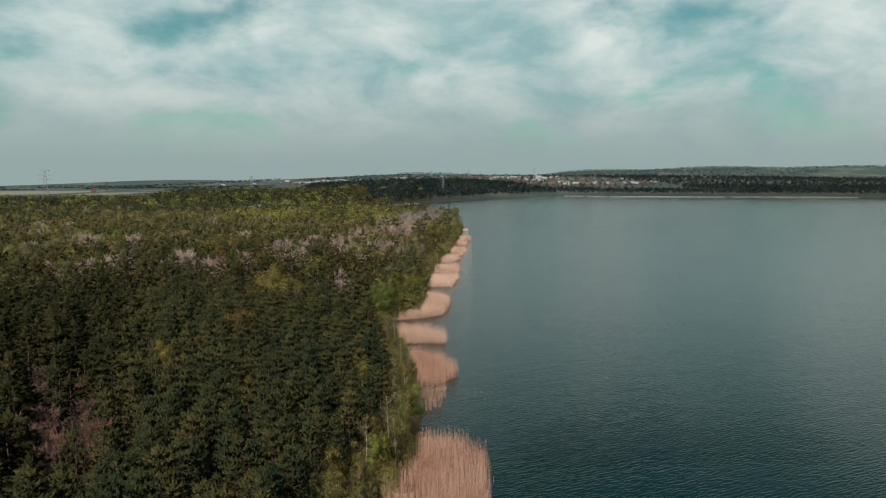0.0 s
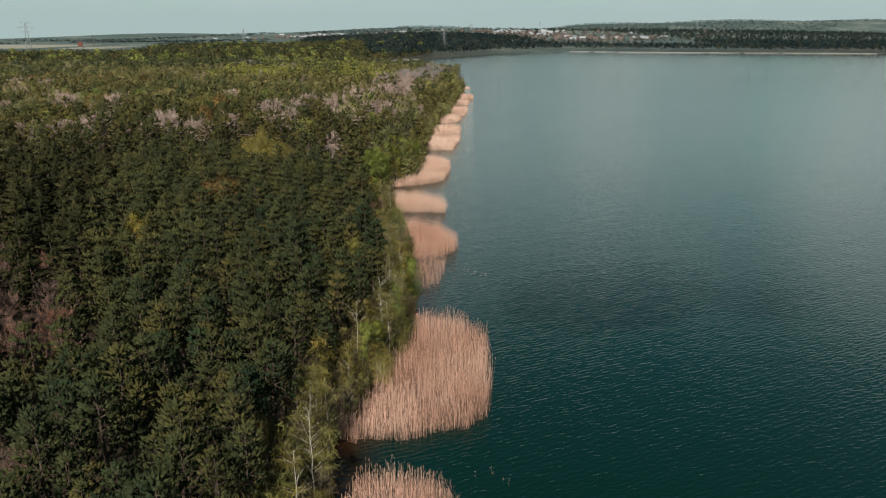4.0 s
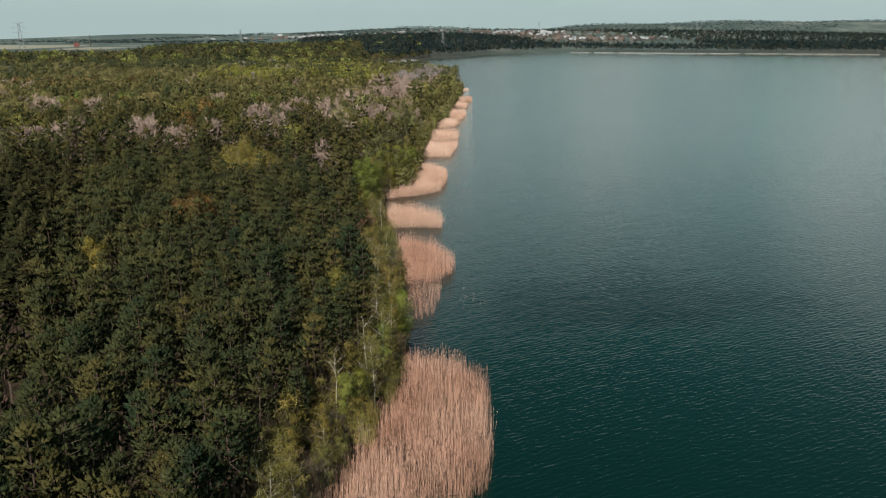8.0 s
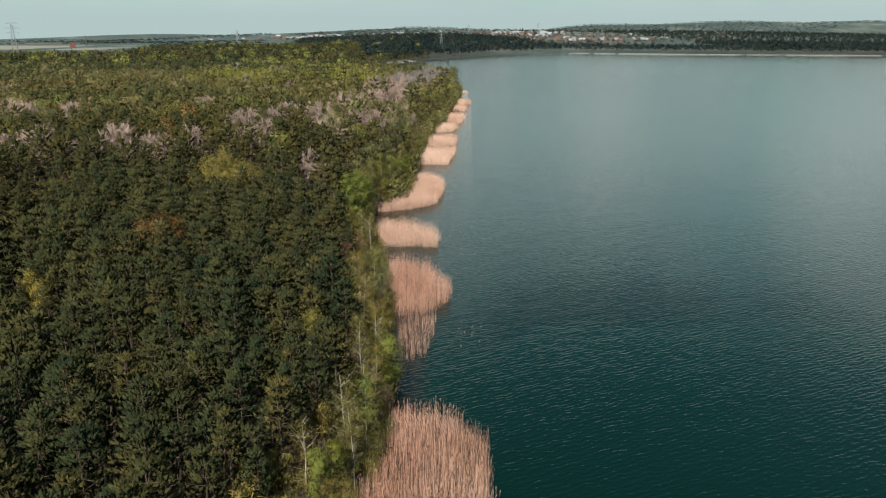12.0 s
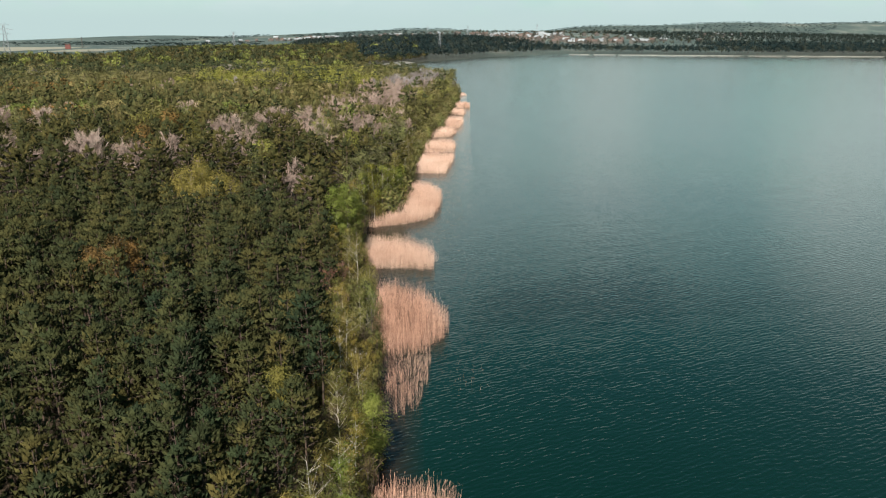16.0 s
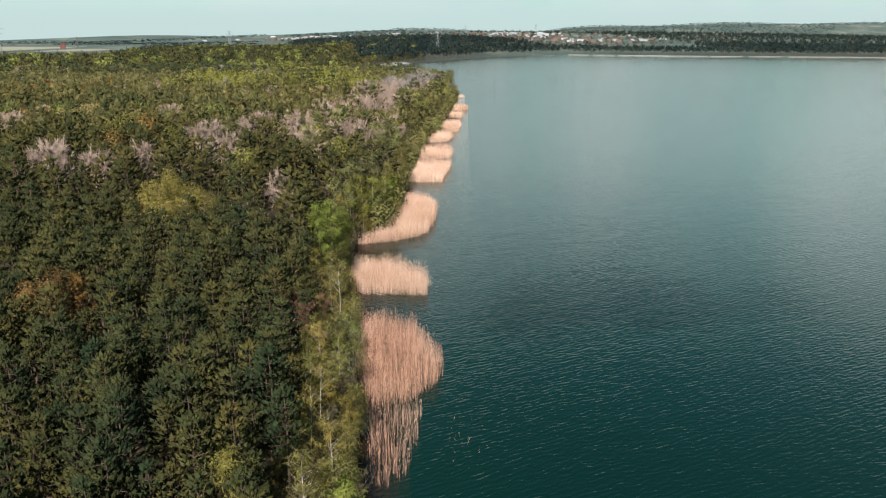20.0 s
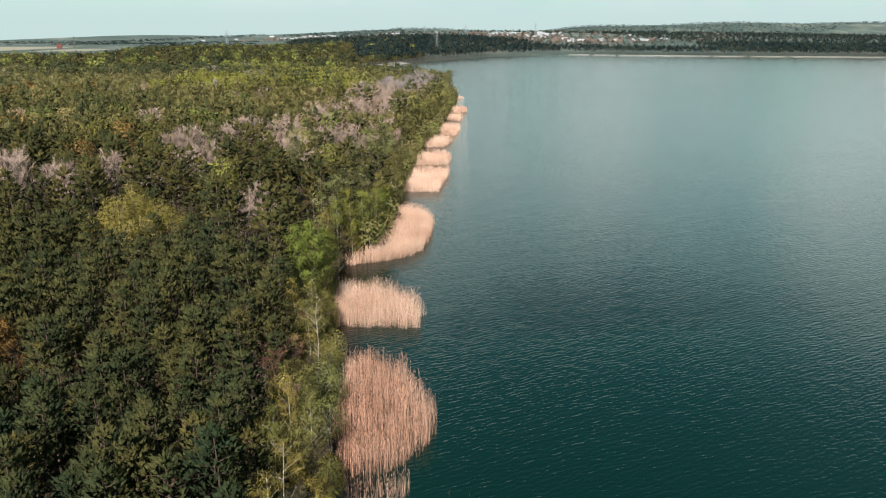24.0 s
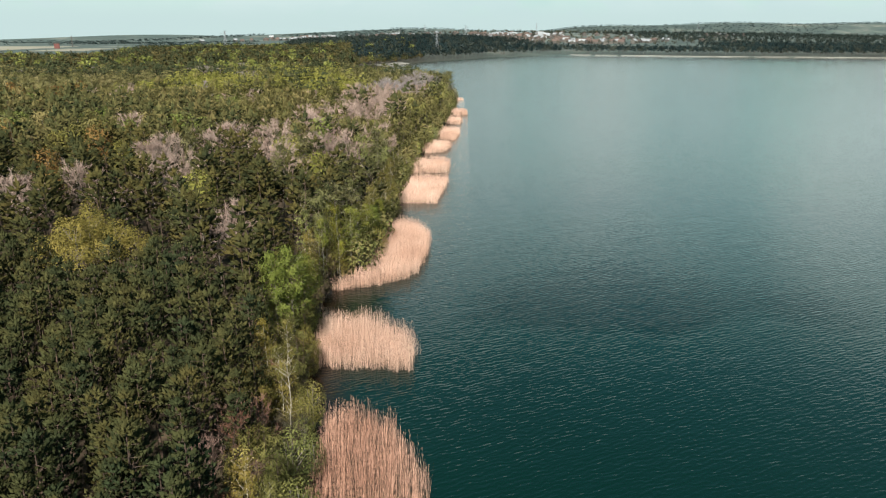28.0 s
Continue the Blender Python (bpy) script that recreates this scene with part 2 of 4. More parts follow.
def water_material():
    """Deep green lake water with short wind waves."""
    m, nt, b = material("lake_water", 0.04, 0.5)
    b.inputs["IOR"].default_value = 1.33
    deep = ramp(nt, add_noise(nt, 0.012, 3.0), (0.3, (0.0001, 0.0055, 0.0036)), (0.7, (0.0002, 0.0076, 0.0050)))
    off = nt.nodes.new("ShaderNodeAttribute")
    off.attribute_name = "offshore"
    mud = nt.nodes.new("ShaderNodeMapRange")
    mud.inputs["From Min"].default_value, mud.inputs["From Max"].default_value = 0.5, 5.0
    mud.inputs["To Min"].default_value, mud.inputs["To Max"].default_value = 1.0, 0.0
    nt.links.new(off.outputs["Fac"], mud.inputs["Value"])
    nt.links.new(mix(nt, "MIX", mud.outputs[0], deep, (0.011, 0.005, 0.0025)), b.inputs["Base Color"])
    w1 = add_noise(nt, 1.3, 2.0, 0.5, (2.0, 0.6, 1.0), 20)
    w2 = add_noise(nt, 0.3, 2.0, 0.5, (2.6, 0.9, 1.0), 24)
    # wind ripples run in long, wavering crests
    geo = nt.nodes.new("ShaderNodeNewGeometry")
    turned = nt.nodes.new("ShaderNodeMapping")
    turned.inputs["Rotation"].default_value = (0, 0, radians(-17))
    nt.links.new(geo.outputs["Position"], turned.inputs["Vector"])
    crest = nt.nodes.new("ShaderNodeTexWave")
    crest.wave_type, crest.bands_direction = "BANDS", "Y"
    for key, value in (("Scale", 0.46), ("Distortion", 9.0), ("Detail", 2.0), ("Detail Scale", 1.2), ("Detail Roughness", 0.55)):
        crest.inputs[key].default_value = value
    nt.links.new(turned.outputs[0], crest.inputs["Vector"])

    def weigh(value, weight, more):
        n = nt.nodes.new("ShaderNodeMath")
        n.operation = "MULTIPLY_ADD"
        nt.links.new(value, n.inputs[0])
        n.inputs[1].default_value = weight
        if more is not None:
            nt.links.new(more, n.inputs[2])
        else:
            n.inputs[2].default_value = 0.0
        return n.outputs[0]

    total = weigh(w1, 0.6, weigh(w2, 0.55, weigh(crest.outputs["Fac"], 0.165, None)))
    bump = nt.nodes.new("ShaderNodeBump")
    bump.inputs["Strength"].default_value = 1.0
    bump.inputs["Distance"].default_value = 0.085
    nt.links.new(total, bump.inputs["Height"])
    nt.links.new(bump.outputs[0], b.inputs["Normal"])
    return m


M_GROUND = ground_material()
M_WATER = water_material()

# ---- mesh helpers ----
rng = np.random.default_rng(7)


def face_normals(tris):
    return unit(np.cross(tris[:, 1] - tris[:, 0], tris[:, 2] - tris[:, 0]))


def tri_mesh(name, tris, *mats, index=None, normals=None):
    """A mesh from an array of loose triangles (n, 3, 3); normals, one a triangle, let leaves shade as one round crown."""
    tris = np.array(tris, np.float32).reshape(-1, 3, 3)
    if normals is not None:
        back = np.sum(face_normals(tris) * normals, 1) < 0
        tris[back] = tris[back][:, ::-1]
    me = bpy.data.meshes.new(name)
    n = len(tris)
    me.vertices.add(n * 3)
    me.vertices.foreach_set("co", tris.ravel())
    me.loops.add(n * 3)
    me.loops.foreach_set("vertex_index", np.arange(n * 3, dtype=np.int32))
    me.polygons.add(n)
    me.polygons.foreach_set("loop_start", np.arange(0, n * 3, 3, dtype=np.int32))
    for m in mats:
        me.materials.append(m)
    if index is not None:
        me.polygons.foreach_set("material_index", np.asarray(index, np.int32))
    me.update(calc_edges=True)
    if normals is not None:
        me.normals_split_custom_set(np.repeat(normals, 3, 0))
    return me


def part(name, me, parent, label=""):
    ob = new(name, me)
    ob.parent = parent
    return tagged(ob, label) if label else ob


def unit(v):
    return v / np.maximum(np.linalg.norm(v, axis=-1, keepdims=True), 1e-9)


def sideways(d, r):
    """A random unit vector square to each row of d."""
    return unit(np.cross(d, r.normal(size=d.shape)))


def crown_normals(tris, low, r):
    """Outward normals of a rounded crown that starts at height low."""
    c = tris.mean(1)
    mid = c.mean(0)
    span = max(0.5, (c[:, 2].max() - low) * 0.5)
    wide = max(0.5, np.percentile(np.hypot(c[:, 0] - mid[0], c[:, 1] - mid[1]), 90))
    out = np.column_stack([(c[:, :2] - mid[:2]) / wide, (c[:, 2] - (c[:, 2].max() - span)) / span])
    return unit(unit(out) * 1.0 + r.normal(scale=0.3, size=out.shape) + np.array([0, 0, 0.25]))


def rods(a, b, ra, rb, sides=4):
    """Tapered rods from a to b as loose triangles."""
    a, b = np.atleast_2d(a).astype(float), np.atleast_2d(b).astype(float)
    ra, rb = np.broadcast_to(ra, len(a)), np.broadcast_to(rb, len(a))
    d = unit(b - a)
    ref = np.where(np.abs(d[:, 2:3]) > 0.9, np.array([1.0, 0, 0]), np.array([0, 0, 1.0]))
    u = unit(np.cross(d, ref))
    v = np.cross(d, u)
    out = []
    ang = np.arange(sides + 1) * 2 * np.pi / sides
    ring = [u * np.cos(t) + v * np.sin(t) for t in ang]
    for i in range(sides):
        p0, p1 = a + ring[i] * ra[:, None], a + ring[i + 1] * ra[:, None]
        q0, q1 = b + ring[i] * rb[:, None], b + ring[i + 1] * rb[:, None]
        out += [np.stack([p0, p1, q1], 1), np.stack([p0, q1, q0], 1)]
    return np.concatenate(out)


def bent_trunk(h, r0, r1, r, lean=0.02, steps=5, sides=6):
    z = np.linspace(0, h, steps + 1)
    xy = np.cumsum(r.normal(scale=lean * h / steps, size=(steps + 1, 2)), 0)
    xy -= xy[0]
    pts = np.column_stack([xy, z])
    rad = np.linspace(r0, r1, steps + 1)
    return np.concatenate([rods(pts[i], pts[i + 1], rad[i], rad[i + 1], sides) for i in range(steps)]), pts


def box(x0, x1, y0, y1, z0, z1):
    p = np.array([[x, y, z] for x in (x0, x1) for y in (y0, y1) for z in (z0, z1)], float)
    f = [(0, 1, 3), (0, 3, 2), (4, 6, 7), (4, 7, 5), (0, 4, 5), (0, 5, 1), (2, 3, 7), (2, 7, 6), (0, 2, 6), (0, 6, 4), (1, 5, 7), (1, 7, 3)]
    return p[np.array(f)]


# ---- the lie of the land ----
LAKE = np.array([(-40, -420), (-12, -120), (-6, 0), (-3, 45), (-2, 66), (-1, 76), (4, 88), (8, 98), (10, 120), (10, 150), (9, 180), (10, 199), (17, 206),
                 (20, 225), (25, 258), (32, 298), (39, 334), (47, 366), (59, 420), (69, 470), (80, 535), (84, 575), (72, 640), (40, 720), (20, 820),
                 (32, 950), (83, 1069), (121, 1154), (212, 1275), (270, 1364), (380, 1457), (436, 1488), (519, 1430), (708, 1330), (941, 1240), (1400, 1050),
                 (1750, 600), (1600, 0), (1100, -420)], float)
HILLS = [(-1000, 4300, 500, 320, 34), (51, 3500, 620, 320, 38), (600, 2800, 520, 380, 32), (1244, 3950, 260, 320, 48), (1723, 3950, 330, 320, 40),
         (2600, 3950, 700, 420, 66), (3100, 3750, 420, 380, 46), (2150, 3900, 260, 300, 24), (440, 3500, 320, 300, 20), (1550, 2500, 600, 420, 20), (190, 1700, 170, 260, 14), (0, 1950, 260, 220, 8), (-230, 1330, 170, 120, 6),
         (900, 1950, 500, 300, 8)]


def shore_distance(x, y):
    """Metres from the lake's edge: positive on land, negative on water."""
    p = np.column_stack([np.ravel(x), np.ravel(y)])
    a, b = LAKE, np.roll(LAKE, -1, 0)
    best = np.full(len(p), 1e9)
    inside = np.zeros(len(p), bool)
    for (ax, ay), (bx, by) in zip(a, b):
        ex, ey = bx - ax, by - ay
        t = np.clip(((p[:, 0] - ax) * ex + (p[:, 1] - ay) * ey) / (ex * ex + ey * ey), 0, 1)
        best = np.minimum(best, np.hypot(p[:, 0] - ax - t * ex, p[:, 1] - ay - t * ey))
        if ay != by:
            cross = ((ay > p[:, 1]) != (by > p[:, 1])) & (p[:, 0] < ex * (p[:, 1] - ay) / ey + ax)
            inside ^= cross
    return np.where(inside, -best, best)


def height(x, y):
    x, y = np.ravel(np.asarray(x, float)), np.ravel(np.asarray(y, float))
    d = shore_distance(x, y)
    land = 0.25 + np.minimum(d * 0.06, 3.2) + 0.25 * np.sin(x * 0.09 + 1) * np.sin(y * 0.07)
    rise = np.zeros_like(x)
    for hx, hy, sx, sy, hh in HILLS:
        rise += hh * np.exp(-0.5 * (((x - hx) / sx) ** 2 + ((y - hy) / sy) ** 2))
    land += rise * np.clip(d / 150, 0, 1)
    land -= 6.0 * np.clip((np.hypot(x, y) - 2500) / 1500, 0, 1)
    return np.where(d > 0, land, np.maximum(d * 0.22, -5.0) - 0.05)


def graded(lo, dense_lo, dense_hi, hi, step, grow):
    mid = list(np.arange(dense_lo, dense_hi + step, step))
    s, v = step, mid[-1]
    while v < hi:
        s *= grow
        v += s
        mid.append(v)
    s, v = step, mid[0]
    while v > lo:
        s *= grow
        v -= s
        mid.insert(0, v)
    return np.array(mid)


gx = graded(-4300, -70, 110, 4300, 3.0, 1.045)
gy = graded(-900, 20, 600, 4800, 3.5, 1.03)
GX, GY = np.meshgrid(gx, gy)
GZ = height(GX, GY).reshape(GX.shape)
nx, ny = len(gx), len(gy)
ii = (np.arange(ny - 1)[:, None] * nx + np.arange(nx - 1)).ravel()
me = bpy.data.meshes.new("ground")
me.from_pydata(np.column_stack([GX.ravel(), GY.ravel(), GZ.ravel()]).tolist(), [], np.column_stack([ii, ii + 1, ii + nx + 1, ii + nx]).tolist())
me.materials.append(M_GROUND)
ground = tagged(new("ground", me), "brown forest floor and meadows rolling to haze-tinted distant hills", "ground", kind="structure")

me = bpy.data.meshes.new("water")
wx, wy = graded(-60, -10, 40, 1790, 1.6, 1.07), graded(-430, 30, 270, 1510, 1.8, 1.05)
WX, WY = np.meshgrid(wx, wy)
mx = len(wx)
ii = (np.arange(len(wy) - 1)[:, None] * mx + np.arange(mx - 1)).ravel()
me.from_pydata(np.column_stack([WX.ravel(), WY.ravel(), 0 * WX.ravel()]).tolist(), [], np.column_stack([ii, ii + 1, ii + mx + 1, ii + mx]).tolist())
me.materials.append(M_WATER)
me.attributes.new("offshore", "FLOAT", "POINT").data.foreach_set("value", np.clip(-shore_distance(WX, WY), 0, 50).astype(np.float32))
water = tagged(new("water", me), "dark teal lake water ruffled by small waves", "water", kind="structure")


# ---- tree shapes, as triangles round the origin ----
def brushes(base, axis, length, girth, r, sides, blades, blade):
    """Needle brushes: a tapered core along each axis with blades that bristle from it. Returns triangles and normals."""
    n = len(base)
    length, girth = length[:, None], girth[:, None]
    u = sideways(axis, r)
    v = np.cross(axis, u)
    tris, nor = [], []
    ang = np.arange(sides + 1) * 2 * np.pi / sides
    rim = base + axis * length * 0.42
    for i in range(sides):
        a, b = (u * math.cos(t) + v * math.sin(t) for t in ang[i:i + 2])
        m = unit(a + b)
        tris += [np.stack([base, rim + b * girth, rim + a * girth], 1), np.stack([base + axis * length, rim + a * girth, rim + b * girth], 1)]
        nor += [m - axis * 0.25, m * 0.8 + axis * 0.6]
    for i in range(blades):
        t = r.uniform(0.1, 0.95, (n, 1))
        az = r.uniform(0, 6.28, (n, 1))
        out = u * np.cos(az) + v * np.sin(az)
        p = base + axis * length * t + out * girth * 0.45 * (1 - t)
        d = unit(axis * 0.95 + out * 0.5 + np.array([0, 0, 0.15]))
        q = p + d * length * r.uniform(0.3, 0.55, (n, 1))
        w = np.cross(axis, out) * blade
        tris.append(np.stack([p - w, p + w, q], 1))
        nor.append(out * 0.7 + axis * 0.5)
    return np.concatenate(tris), unit(np.concatenate(nor) + r.normal(scale=0.12, size=(len(nor) * n, 3)))


def pine_shape(h, seed, whorls, per, fingers, sides, blades, size, low=0.25, reach=1.75, up=0.6, simple=False):
    """Scots pine: whorls of rising branches, each ending in needle brushes turned to the light. Returns trunk, crown, normals."""
    r = np.random.default_rng(seed)
    trunk, pts = bent_trunk(h * 0.9, 0.013 * h, 0.03, r, 0.03, *((1, 3) if simple else (5, 6)))
    base, axis, length, wood = [], [], [], []
    for i in range(whorls):
        f = (i + r.uniform(0.3, 0.7)) / whorls
        z = h * (low + (1 - low) * f) * 0.95
        rad = reach * (1 - f ** 2.0) ** 0.75 * (0.8 + 0.2 * min(1, f * 3)) + 0.12
        turn = r.uniform(0, 6.28)
        n = per if f < 0.7 else max(3, per - 1)
        for j in range(n):
            az = turn + j * 6.283 / n + r.normal(scale=0.25)
            out = np.array([math.cos(az), math.sin(az), 0])
            side = np.array([-out[1], out[0], 0])
            le = rad * r.uniform(0.6, 1.2)
            root = np.array([0, 0, z])
            tip = root + out * le + np.array([0, 0, (0.02 + 0.6 * up * f) * le])
            wood.append((root, tip))
            for k in range(fingers):
                s = 1.0 - 0.62 * (k / max(1, fingers)) ** 0.9 if k else 1.0
                q = root + (tip - root) * s + side * (r.normal(scale=0.24) * le if k else 0) + np.array([0, 0, r.uniform(-0.1, 0.2) * size])
                base.append(q - out * size * 0.25)
                axis.append(unit(out * (1 - up) + side * r.normal(scale=0.25) + np.array([0, 0, up * r.uniform(0.6, 1.2)]) + r.normal(scale=0.14, size=3)))
                length.append(size * r.uniform(0.7, 1.25))
    for k in range(4):
        a = k * 1.57 + r.uniform(0, 1)
        base.append(np.array([0.12 * math.cos(a), 0.12 * math.sin(a), h * 0.93]))
        axis.append(unit(np.array([0.35 * math.cos(a), 0.35 * math.sin(a), 1.0])))
        length.append(size * r.uniform(0.8, 1.1))
    base.append(np.array([0, 0, h * 0.95]))
    axis.append(np.array([0, 0, 1.0]))
    length.append(size * 1.25)
    length = np.array(length)
    crown, nor = brushes(np.array(base), np.array(axis), length, length * r.uniform(0.18, 0.28, len(length)), r, sides, blades, 0.055 * size)
    nor = unit(nor * 0.8 + crown_normals(crown, h * low, r) * 0.5)
    if simple:
        return trunk, crown, nor
    w = np.array(wood)[::2]
    limbs = rods(w[:, 0], w[:, 0] + (w[:, 1] - w[:, 0]) * 0.9, 0.03, 0.012, 3)
    return np.concatenate([trunk, limbs]), crown, nor


def dome_shape(h, seed, wide, count, leaf, centre=0.68, tall=0.32, lobes=9, stems=1, trunk_r=0.008, simple=False, down=-0.35, lift=0.4):
    """A leafy tree with a rounded, lobed crown: sprays of leaves in a thick uneven shell over stems and limbs."""
    r = np.random.default_rng(seed)
    wood = []
    for s in range(stems):
        off = r.normal(scale=0.18 * wide, size=2) if stems > 1 else np.zeros(2)
        t, pts = bent_trunk(h * 0.9, trunk_r * h, 0.02, r, 0.04, *((1, 3) if simple else (5, 6)))
        t[:, :, :2] += off * (0.2 + 0.8 * t[:, :, 2:3] / h)
        wood.append(t)
    d = unit(r.normal(size=(count * 2, 3)))
    d = d[d[:, 2] > down][:count]
    ax = unit(r.normal(size=(lobes, 3)) + np.array([0, 0, 0.5]))
    dot = d @ ax.T
    near = np.argmax(dot, 1)
    bulge = 0.72 + 0.34 * np.clip((dot.max(1) - 0.55) / 0.45, 0, 1)
    size = np.array([wide, wide, tall * h])
    stretch = r.uniform(0.85, 1.15, 3)
    p = d * size * stretch * (bulge * (1 - 0.45 * r.random(len(d)) ** 2.2))[:, None] + np.array([0, 0, centre * h])
    nrm = unit(unit(d / size) * 0.6 + (d - ax[near] * 0.75) * 0.9 + r.normal(scale=0.12, size=d.shape) + np.array([0, 0, lift]))
    a = unit(np.cross(nrm, r.normal(size=d.shape)) + nrm * r.uniform(0.0, 0.9, (len(d), 1)))
    b = unit(np.cross(a, nrm) + r.normal(scale=0.3, size=d.shape))
    le = leaf * r.uniform(0.55, 1.3, (len(d), 1))
    crown = np.stack([p - b * le * 0.5, p + b * le * 0.5, p + a * le * 1.15], 1)
    if not simple:
        tips = ax * size * 0.75 + np.array([0, 0, centre * h])
        roots = np.column_stack([np.zeros((lobes, 2)), np.maximum(tips[:, 2] - wide * 0.7, h * 0.12)])
        wood.append(rods(roots, tips, 0.035, 0.012, 3))
    return np.concatenate(wood), crown, nrm


def mounded_shape(h, seed, spread, lobes, count, leaf):
    """A broad old tree: rounded crowns of unequal height that spread from one bole."""
    r = np.random.default_rng(seed)
    wood, crown, nor = [], [], []
    for k in range(lobes):
        az, far = k * 2.4 + r.uniform(-0.3, 0.3), spread * math.sqrt(k / lobes)
        top = h * (1.0 - 0.28 * far / spread + r.uniform(-0.06, 0.06))
        w, c, n = dome_shape(top, seed + 7 * k, r.uniform(2.0, 2.9), count // lobes, leaf, 0.76, 0.24, 9, trunk_r=0.004, lift=0.1)
        off = np.array([far * math.cos(az), far * math.sin(az), 0])
        w[:, :, :2] += off[:2] * np.clip(w[:, :, 2:3] / (0.6 * top), 0, 1)
        wood.append(w)
        crown.append(c + off)
        nor.append(n)
    return np.concatenate(wood), np.concatenate(crown), np.concatenate(nor)


def wispy_shape(h, seed, wide, limbs, per, strand, thick, low=0.18, trunk_r=0.0045, stems=1, simple=False, droop=0.5):
    """A birch in thin young leaf: a slender stem, rising limbs and a haze of fine hanging sprays in a narrow crown."""
    r = np.random.default_rng(seed)
    wood, fine, nor = [], [], []
    for s in range(stems):
        off = r.normal(scale=0.35 * wide, size=2) if stems > 1 else np.zeros(2)
        t, pts = bent_trunk(h * 0.95, trunk_r * h, 0.015, r, 0.05, *((1, 3) if simple else (6, 5)))
        t[:, :, :2] += off * (0.3 + 0.7 * t[:, :, 2:3] / h)
        wood.append(t)
        for i in range(limbs):
            f = r.uniform(0, 1) ** 0.85
            z = h * (low + (0.98 - low) * f)
            o = off * (0.3 + 0.7 * z / h)
            line = np.array([np.interp(z, pts[:, 2], pts[:, 0]), np.interp(z, pts[:, 2], pts[:, 1])])
            az = r.uniform(0, 6.28)
            out = np.array([math.cos(az), math.sin(az), 0])
            le = wide * (math.sin(math.pi * min(1, 0.18 + 0.8 * f)) ** 0.7) * r.uniform(0.55, 1.1) + 0.1
            a = np.array([line[0] + o[0], line[1] + o[1], z])
            b = a + out * le + np.array([0, 0, le * r.uniform(0.5, 1.1)])
            b[2] = min(b[2], h)
            if not simple:
                wood.append(rods(a, b, 0.014, 0.005, 3))
            q = a + (b - a) * r.uniform(0.15, 1.05, (per, 1)) + r.normal(scale=0.12 * wide, size=(per, 3))
            d = unit(out * 0.35 + r.normal(scale=0.45, size=(per, 3)) + np.array([0, 0, -1.0]) * (droop + 0.5 * r.random((per, 1))) + np.array([0, 0, 0.35]))
            ll = strand * r.uniform(0.5, 1.3, (per, 1))
            w = sideways(d, r) * thick * r.uniform(0.6, 1.4, (per, 1))
            fine.append(np.stack([q - w, q + w, q + d * ll], 1))
            nor.append(unit(out * 0.8 + np.array([0, 0, 0.35 + 0.5 * f]) + r.normal(scale=0.25, size=(per, 3))))
    return np.concatenate(wood), np.concatenate(fine), np.concatenate(nor)


def bare_shape(h, seed, wide, limbs, subs, twigs, thick=0.022, stems=1, girth=1.0, simple=False):
    """A leafless tree: trunk, limbs, branches and a haze of twigs."""
    r = np.random.default_rng(seed)
    wood, fine = [], []
    for s in range(stems):
        off = r.normal(scale=0.3 * wide, size=2) if stems > 1 else np.zeros(2)
        t, pts = bent_trunk(h * 0.85, 0.011 * h * girth, 0.025, r, 0.05, *((1, 3) if simple else (5, 6)))
        t[:, :, :2] += off * (0.3 + 0.7 * t[:, :, 2:3] / h)
        wood.append(t)
        for i in range(limbs):
            f = r.uniform(0.25, 0.85)
            o = off * (0.3 + 0.7 * f)
            a = np.array([o[0], o[1], h * f])
            az = r.uniform(0, 6.28)
            le = wide * r.uniform(0.6, 1.1) * (1.15 - 0.6 * f)
            b = a + np.array([math.cos(az) * le, math.sin(az) * le, le * r.uniform(1.1, 2.3)])
            b[2] = min(b[2], h * (1.02 - 0.3 * (np.hypot(b[0] - off[0], b[1] - off[1]) / wide) ** 2))
            wood.append(rods(a, b, 0.045 * girth, 0.018 * girth, 3))
            s1 = r.uniform(0.3, 1.0, subs)[:, None]
            p = a + (b - a) * s1
            d = unit(unit(b - a) + r.normal(scale=0.55, size=(subs, 3)) + np.array([0, 0, 0.4]))
            q = p + d * le * r.uniform(0.25, 0.6, (subs, 1))
            if not simple:
                wood.append(rods(p, q, 0.02 * girth, 0.009, 3))
            s2 = r.uniform(0.2, 1.0, (subs * twigs, 1))
            pp = np.repeat(p, twigs, 0) + np.repeat(q - p, twigs, 0) * s2
            dd = unit(np.repeat(d, twigs, 0) + r.normal(scale=0.6, size=(subs * twigs, 3)) + np.array([0, 0, 0.6]))
            ll = wide * r.uniform(0.16, 0.4, (subs * twigs, 1))
            sd = sideways(dd, r) * thick
            fine.append(np.stack([pp - sd, pp + sd, pp + dd * ll], 1))
    return np.concatenate(wood), np.concatenate(fine), None


